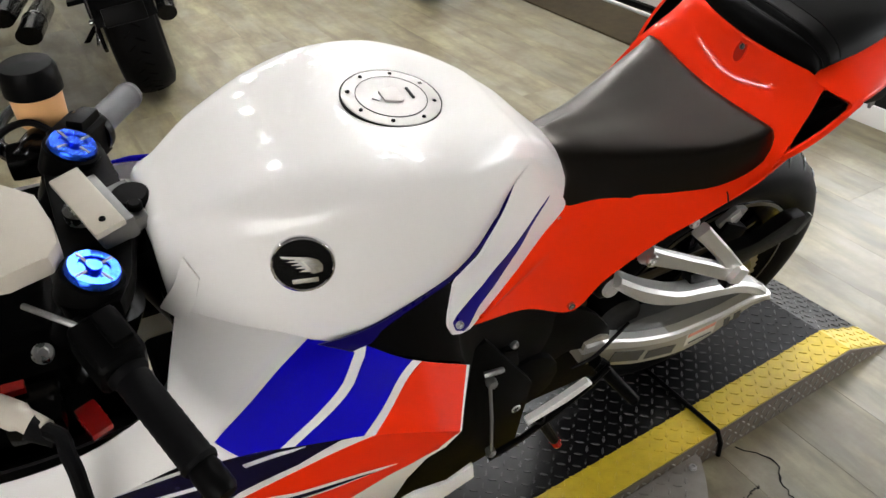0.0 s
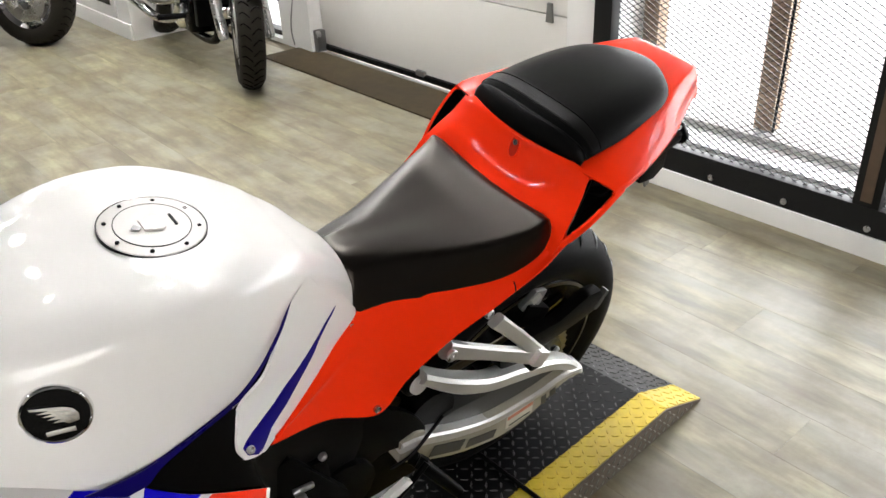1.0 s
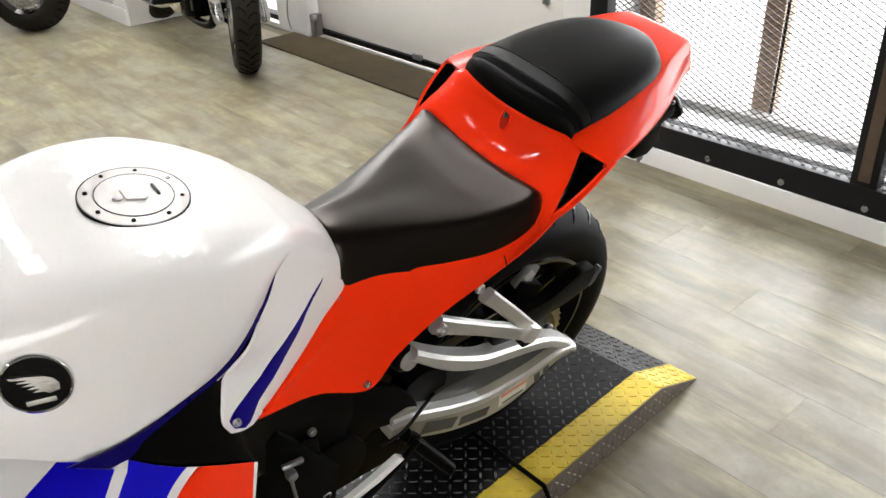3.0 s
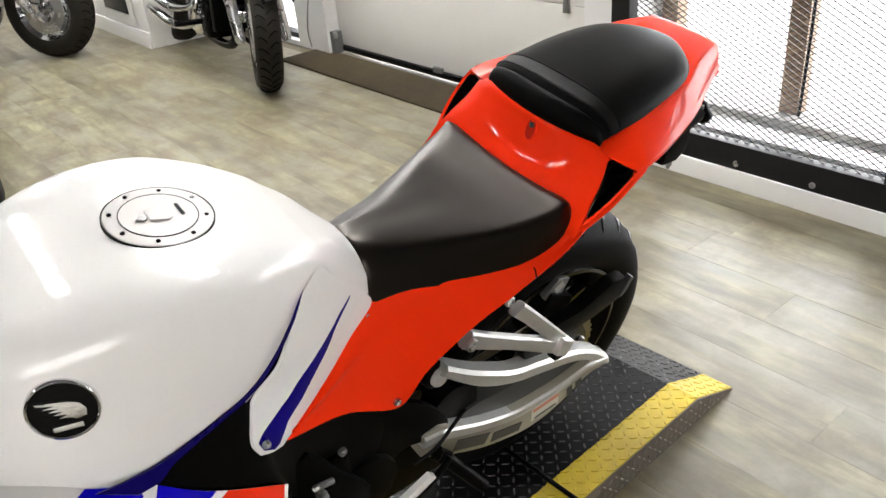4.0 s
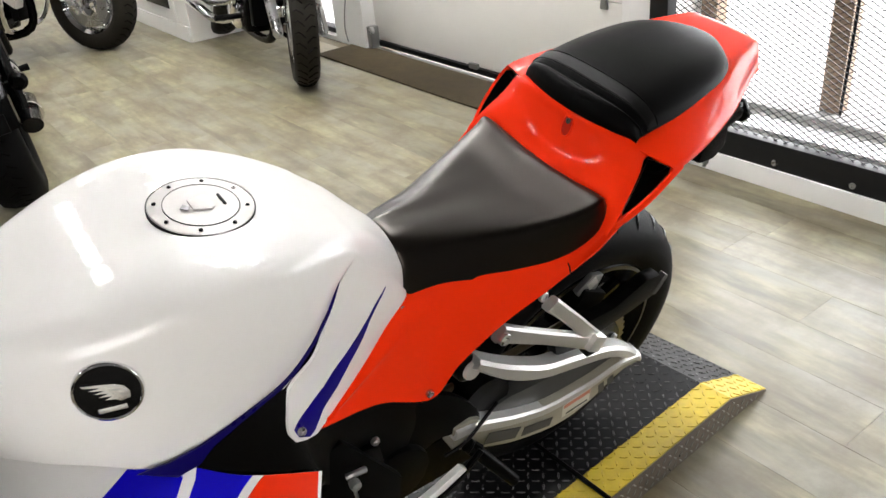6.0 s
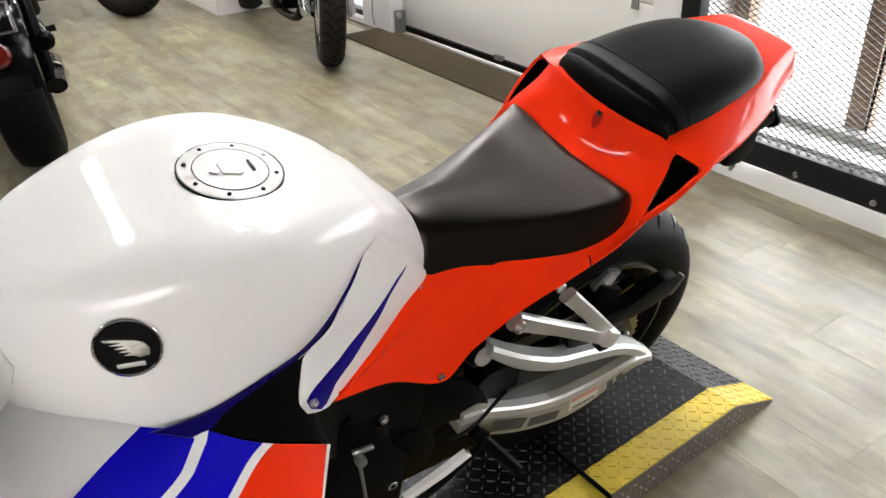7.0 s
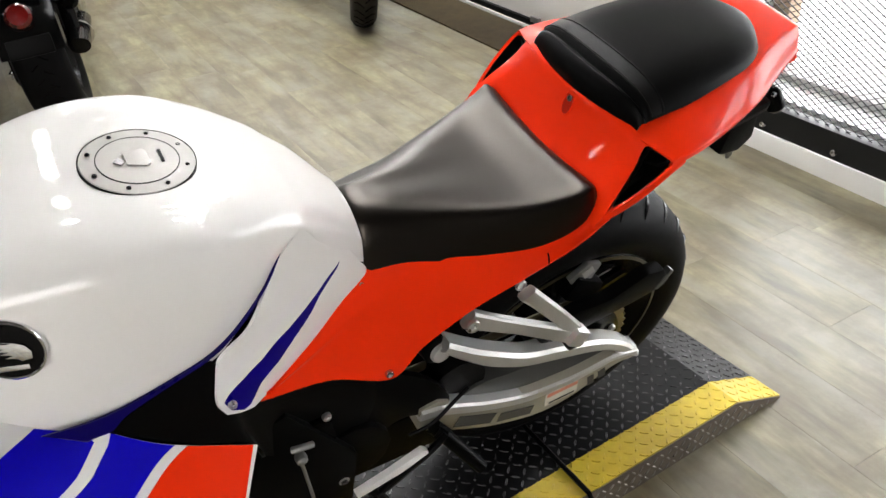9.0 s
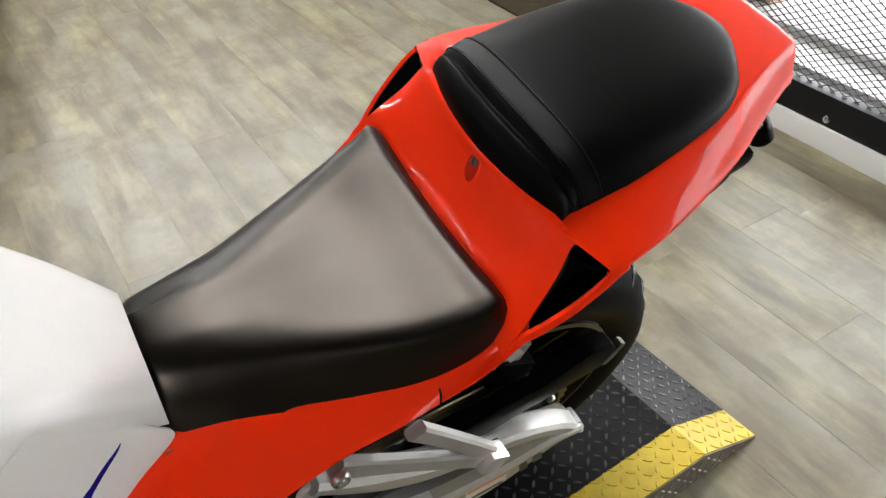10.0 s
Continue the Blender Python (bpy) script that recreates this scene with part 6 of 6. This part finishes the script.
def cruiser(m, label, wb=1.62, front_half=0.065, rear_half=0.085, r=0.325, steer=0.0, paint=None, bags=False, guard=False, dark=False, twin=False):
    CHROMED = GLOSSBLACK if dark else CHROME
    paint = paint or GLOSSBLACK
    b = thing("parked_motorcycle", m, label, "motorcycle", "parked cruisers")
    wheel_of(b, "rear_wheel", (0, 0, r), r, rear_half, broad=True, disc=not dark, metal=CHROMED)
    wheel_of(b, "front_wheel", (wb, 0, r), r, front_half, steer=steer)
    # fork
    top = Vector((wb - 0.33, 0, r + 0.62))
    rot = Matrix.Rotation(radians(steer), 4, "Z")
    for sgn in (-1, 1):
        foot = Vector((wb, 0, r)) + rot @ Vector((-0.01, sgn * (front_half + 0.055), -0.06))
        upper = top + rot @ Vector((0, sgn * (front_half + 0.055), 0))
        mid = foot.lerp(upper, 0.5)
        leg = part("fork_leg", tube([tuple(foot), tuple(foot.lerp(upper, 0.03)), tuple(mid), tuple(upper)], [0.020, 0.030, 0.031, 0.026], 16), GLOSSBLACK if dark else STEEL, b, "bright fork leg")
        part("fork_slider_band", tube([tuple(foot.lerp(upper, 0.30)), tuple(foot.lerp(upper, 0.33))], 0.034, 16), CHROMED, leg)
        part("caliper", rbox(Vector((wb, 0, r)) + rot @ Vector((-0.09, sgn * (front_half + 0.03), 0.07)), (0.09, 0.045, 0.06), 0.012, rot), CHROMED, leg)
    part("front_fender", fender(r + 0.022, front_half + 0.018, 35, 165, (wb, 0, r)), paint, b, "painted front fender")
    part("handlebar", tube(curve([(wb - 0.55, -0.42, r + 0.70), (wb - 0.45, -0.30, r + 0.78), (wb - 0.40, 0, r + 0.72), (wb - 0.45, 0.30, r + 0.78), (wb - 0.55, 0.42, r + 0.70)], 24), 0.013, 10), CHROMED, b)
    part("headlamp", lathe([(0.03, -0.10), (0.085, -0.04), (0.095, 0.03), (0.09, 0.05), (0.0, 0.06)], (wb - 0.24, 0, r + 0.56), (1, 0, 0.1), 28), CHROMED, b)
    # tank, seat, frame
    tk = Skin(both([(wb - 0.42, [(0, 0.80), (0.05, 0.79), (0.08, 0.74), (0.07, 0.70)]), (wb - 0.55, [(0, 0.88), (0.09, 0.86), (0.14, 0.78), (0.12, 0.70)]), (wb - 0.80, [(0, 0.86), (0.09, 0.84), (0.13, 0.76), (0.10, 0.70)]), (wb - 0.98, [(0, 0.76), (0.05, 0.75), (0.07, 0.72), (0.05, 0.69)])]), 24, 20)
    part("fuel_tank", patch(tk, None, 0, 0.01, -1, (24, 20)), paint, b, "gloss teardrop tank", 60)
    st = Skin(both([(wb - 0.95, [(0, 0.72), (0.10, 0.71), (0.13, 0.66), (0.12, 0.62)]), (0.45, [(0, 0.66), (0.13, 0.67), (0.17, 0.64), (0.15, 0.58)]), (0.22, [(0, 0.70), (0.13, 0.71), (0.16, 0.68), (0.14, 0.62)]), (-0.05, [(0, 0.74), (0.09, 0.73), (0.11, 0.71), (0.10, 0.68)])]), 24, 20)
    part("seat", patch(st, None, 0, 0.02, -1, (24, 20)), LEATHER, b, "black saddle", 60)
    part("frame", tube(curve([(wb - 0.36, 0, 0.78), (wb - 0.42, 0, 0.45), (wb - 0.50, 0, 0.17), (0.60, 0, 0.16), (0.30, 0, 0.30), (0.15, 0, 0.55)], 30), 0.028, 12), GLOSSBLACK, b, "black frame")
    # engine
    eng = part("engine", rbox((wb - 0.78, 0, 0.30), (0.40, 0.24, 0.22), 0.05, seg=4), GLOSSBLACK, b, "dark engine case with chrome covers")
    for sgn in (-1, 1):
        part("engine_cover", lathe([(0.10, 0), (0.10, 0.02), (0.07, 0.04), (0, 0.045)], (wb - 0.74, sgn * 0.115, 0.30), (0, sgn, 0), 32), CHROME, eng, "chrome engine cover")
    for dx, ang in ((0.10, -22), (-0.10, 22)):
        base = Vector((wb - 0.78 + dx * 0.5, 0, 0.38))
        d = Vector((-math.sin(radians(ang)), 0, math.cos(radians(ang))))
        prof = []
        for k in range(9):
            prof += [(0.085, 0.02 + k * 0.024), (0.085, 0.030 + k * 0.024), (0.066, 0.030 + k * 0.024), (0.066, 0.044 + k * 0.024)]
        part("cylinder", lathe(prof, base, d, 24), DARK, eng, "finned cylinder")
        part("rocker_cover", rbox(base + d * 0.26, (0.15, 0.15, 0.05), 0.02, Matrix.Rotation(radians(-ang), 4, "Y"), seg=3), CHROME, eng)
    part("radiator", rbox((wb - 0.50, 0, 0.42), (0.05, 0.22, 0.34), 0.01), PLASTIC, b, "black radiator")
    for k, h in enumerate(() if dark else (0.26, 0.36)):
        path = curve([(wb - 0.68, -0.09, 0.47 - 0.05 * k), (wb - 0.65, -0.15, 0.40), (wb - 0.74, -0.17, h), (wb - 1.0, -0.20, h - 0.03), (0.46, -0.235, h + 0.01), (0.30, -0.25, h + 0.03)], 40)
        part("exhaust_pipe", tube(path, [0.018] * 18 + [0.018 + 0.010 * min(1, i / 6) for i in range(22)], 14), CHROMED, b, "chrome exhaust pipe")
    for sgn in (-1, 1):
        part("foot_peg", tube([(wb - 0.60, sgn * 0.14, 0.30), (wb - 0.60, sgn * (0.20 if dark else 0.30), 0.30)], [0.016, 0.018], 10), RUBBER, b)
        part("shock", tube([(0.03, sgn * 0.13, 0.34), (0.18, sgn * 0.13, 0.62)], 0.03, 14), CHROMED, b)
        part("swingarm", tube([(0.0, sgn * 0.11, r), (0.55, sgn * 0.11, 0.30)], 0.026, 10), GLOSSBLACK, b)
        part("mirror_stalk", tube([(wb - 0.48, sgn * 0.30, r + 0.78), (wb - 0.45, sgn * 0.36, r + 0.92)], 0.006, 8), CHROMED, b)
        part("mirror", rbox((wb - 0.45, sgn * 0.38, r + 0.95), (0.02, 0.13, 0.08), 0.009), CHROMED, b)
        stalk = part("indicator_stalk", tube([(-0.09, sgn * 0.09, 0.51), (-0.09, sgn * 0.15, 0.505)], 0.009, 8), CHROMED, b)
        part("indicator", lathe([(0.020, -0.03), (0.036, -0.01), (0.036, 0.018), (0.02, 0.03)], (-0.09, sgn * 0.165, 0.505), (-1, 0, 0), 18), GLOSSBLACK, stalk)
    fen = part("rear_fender", fender(r + 0.030, rear_half + (0.020 if dark else 0.045), 62, 168 if dark else 200, (0, 0, r)), paint, b, "deep rear fender")
    part("tail_light", lathe([(0.046, 0), (0.046, 0.02), (0.036, 0.034), (0.0, 0.040)], (-0.305, 0, 0.53), (-1, 0, 0.5), 28), TAILRED, fen, "round red tail light")
    part("light_ring", lathe([(0.051, -0.012), (0.053, 0.006), (0.048, 0.008), (0.046, -0.012)], (-0.305, 0, 0.53), (-1, 0, 0.5), 28), GLOSSBLACK, fen)
    part("fender_plate", rbox((-0.350, 0, 0.43), (0.012, 0.16, 0.07), 0.006, pose(0, 0, 0, 0, 12, 0)), PLASTIC, fen, "black plate panel")
    part("fender_strut", tube([(-0.10, rear_half + 0.05, 0.62), (-0.26, rear_half + 0.05, 0.50)], 0.008, 8), CHROMED, fen)
    if dark:
        # slash-cut black mufflers, belt guard and cover plate, chromed plate frame on the fender
        for y, z in ((-0.27, 0.36), (-0.34, 0.27)) if twin else ((-0.148, 0.33),):
            bm = tube([(0.62, y + 0.03, z - 0.06), (0.50, y, z - 0.05), (0.46, y, z - 0.048), (-0.02, y, z), (-0.16, y, z + 0.012)], [0.026, 0.030, 0.048, 0.050, 0.050] if twin else [0.024, 0.026, 0.036, 0.040, 0.040], 24)
            for p in bm.verts:
                if p.co.x < -0.10:
                    p.co.x -= 0.9 * (p.co.z - z)
            muf = part("muffler", bm, GLOSSBLACK, b, "black slash-cut muffler")
            part("muffler_clamp", lathe([(0.052, -0.012), (0.054, 0.0), (0.052, 0.012)], (0.08, y, z - 0.008), (1, 0, 0), 24), CHROME, muf)
        part("belt_guard", prism([(-0.02, 0.22), (0.02, 0.19), (0.34, 0.20), (0.56, 0.24), (0.56, 0.36), (0.30, 0.40), (0.02, 0.44)], 0.135, 0.150, 0.004), GLOSSBLACK, b, "black belt guard")
        part("cover_plate", prism([(0.20, 0.24), (0.36, 0.22), (0.40, 0.34), (0.24, 0.36)], 0.151, 0.160, 0.003), BAREPLATE, b, "dull silver cover plate")
        for x, z in ((0.0, 0.33), (0.05, 0.24), (0.14, 0.22), (0.22, 0.33), (0.44, 0.27), (0.50, 0.33)):
            part("bolt", lathe([(0.014, 0.0), (0.014, 0.008), (0.009, 0.013), (0.0, 0.013)], (x, 0.151, z), (0, 1, 0), 12), CHROME, b)
        part("linkage", tube([(0.10, 0.175, 0.20), (0.55, 0.175, 0.22)], 0.006, 8), CHROME, b)
        part("foot_plate", rbox((0.86, 0.24, 0.24), (0.28, 0.12, 0.025), 0.010), RUBBER, b, "black footboard")
        plate = part("plate_frame", rbox((-0.255, 0, 0.648), (0.13, 0.19, 0.014), 0.006, pose(0, 0, 0, 0, -50, 0)), CHROME, fen, "chromed plate frame")
        part("plate_panel", rbox((-0.260, 0, 0.652), (0.108, 0.168, 0.014), 0.004, pose(0, 0, 0, 0, -50, 0)), GLOSSBLACK, plate, "black plate")
    if bags:
        for sgn in (-1, 1):
            bag = part("saddlebag", rbox((-0.06, sgn * 0.27, 0.52), (0.50, 0.17, 0.26), 0.05, seg=4), paint, b, "gloss black saddlebag")
            part("bag_lid", rbox((-0.06, sgn * 0.27, 0.66), (0.51, 0.18, 0.04), 0.015, seg=3), paint, bag)
            part("bag_latch", rbox((-0.06, sgn * 0.357, 0.60), (0.05, 0.012, 0.05), 0.003), CHROMED, bag)
    if guard:
        for sgn in (-1, 1):
            part("engine_guard", tube(curve([(wb - 0.45, sgn * 0.05, 0.62), (wb - 0.44, sgn * 0.30, 0.52), (wb - 0.46, sgn * 0.34, 0.36), (wb - 0.50, sgn * 0.26, 0.22), (wb - 0.55, sgn * 0.08, 0.18)], 24), 0.016, 10), CHROMED, b, "chrome engine guard")
            part("footboard", rbox((wb - 0.72, sgn * 0.26, 0.27), (0.30, 0.10, 0.02), 0.008), RUBBER, b)
            part("lower_fairing", prism([(wb - 0.40, 0.34), (wb - 0.34, 0.55), (wb - 0.38, 0.80), (wb - 0.46, 0.80), (wb - 0.47, 0.40)], sgn * 0.16, sgn * 0.28, 0.02), CAPMETAL, b, "silver leg shield")
            part("marker_lamp", rbox((wb - 0.34, sgn * 0.20, 0.66), (0.03, 0.06, 0.04), 0.01), AMBER, b, "amber marker lamp")
    part("side_stand", tube([(0.70, 0.12, 0.20), (0.78, 0.30, 0.01)], 0.013, 10), GLOSSBLACK, b)
    return b


def parked(front, ahead, lean=-6):
    """The pose of a cruiser of wheelbase 1.62 whose front tyre stands at front, facing along ahead."""
    a = math.atan2(ahead[1], ahead[0])
    return pose(front[0] - 1.62 * math.cos(a), front[1] - 1.62 * math.sin(a), 0, lean, 0, math.degrees(a))


cruiser(parked((1.735, 3.19), (-0.12, -1.0), -5), "black and chrome cruiser facing into the room by the garage door", paint=GLOSSBLACK, front_half=0.068, steer=-17)
cruiser(parked((1.21, 5.15), (0.80, -0.60), -5), "touring cruiser with chrome guards beside the white partition", paint=NAVY, guard=True, bags=True, front_half=0.085, steer=-18)
cruiser(pose(0.148, 2.77, 0, -5.5, 0, 81), "black cruiser seen from behind, with round red tail light", steer=12, rear_half=0.100, dark=True)
cruiser(pose(-0.56, 3.02, 0, -5, 0, 80), "black cruiser with two black mufflers beside another", steer=10, rear_half=0.09, dark=True, twin=True)

# ---- floor planks ----
PW, PL, rng = 0.178, 1.22, random.Random(4)
def plank_mesh(width, length):
    bm = rbox((0, 0, -0.003), (width - 0.0004, length - 0.0004, 0.006), 0)
    bmesh.ops.bevel(bm, geom=[e for e in bm.edges if all(v.co.z > -0.001 for v in e.verts)], offset=0.0003, segments=1, affect="EDGES")
    me = bpy.data.meshes.new("plank")
    bm.to_mesh(me)
    bm.free()
    me.materials.append(PLANK)
    return me


full = plank_mesh(PW, PL)
rest = bmesh.new()
for i in range(-28, 14):
    x = i * PW + 0.089 - 0.05
    shift = rng.uniform(0, PL)
    for j in range(-5, 9):
        y = j * PL + shift
        lo, hi = max(y - PL / 2, -2.998), min(y + PL / 2, 8.998)
        if -4.9 < x < 2.30 and hi - lo > 0.02:
            if -0.9 < x and -1.6 < y < 7.0:
                ob = new("plank", full)
                ob.location, ob.parent = (x, y, 0), floor
            else:
                rbox((x, (lo + hi) / 2, -0.003), (PW - 0.0012, hi - lo - 0.0012, 0.006), 0, None, rest)
tagged(part("far_planks", rest, PLANK, floor, smooth=False), kind="stuff")
# dark cracks in the floor beside the platform
def crack(path, r):
    pts = curve(path, 26)
    return tube([(x + rng.uniform(-0.004, 0.004), y + rng.uniform(-0.004, 0.004), 0.0002) for x, y in pts], [r * rng.uniform(0.4, 1.0) for _ in pts], 5)


part("crack", crack([(0.702, -0.052), (0.742, -0.115), (0.715, -0.16), (0.700, -0.20), (0.697, -0.25), (0.691, -0.305), (0.66, -0.38)], 0.0030), DARK, floor, "dark crack in the floor")
part("crack", crack([(0.60, -0.16), (0.64, -0.155), (0.665, -0.15)], 0.0016), DARK, floor, "dark scuff in the floor")
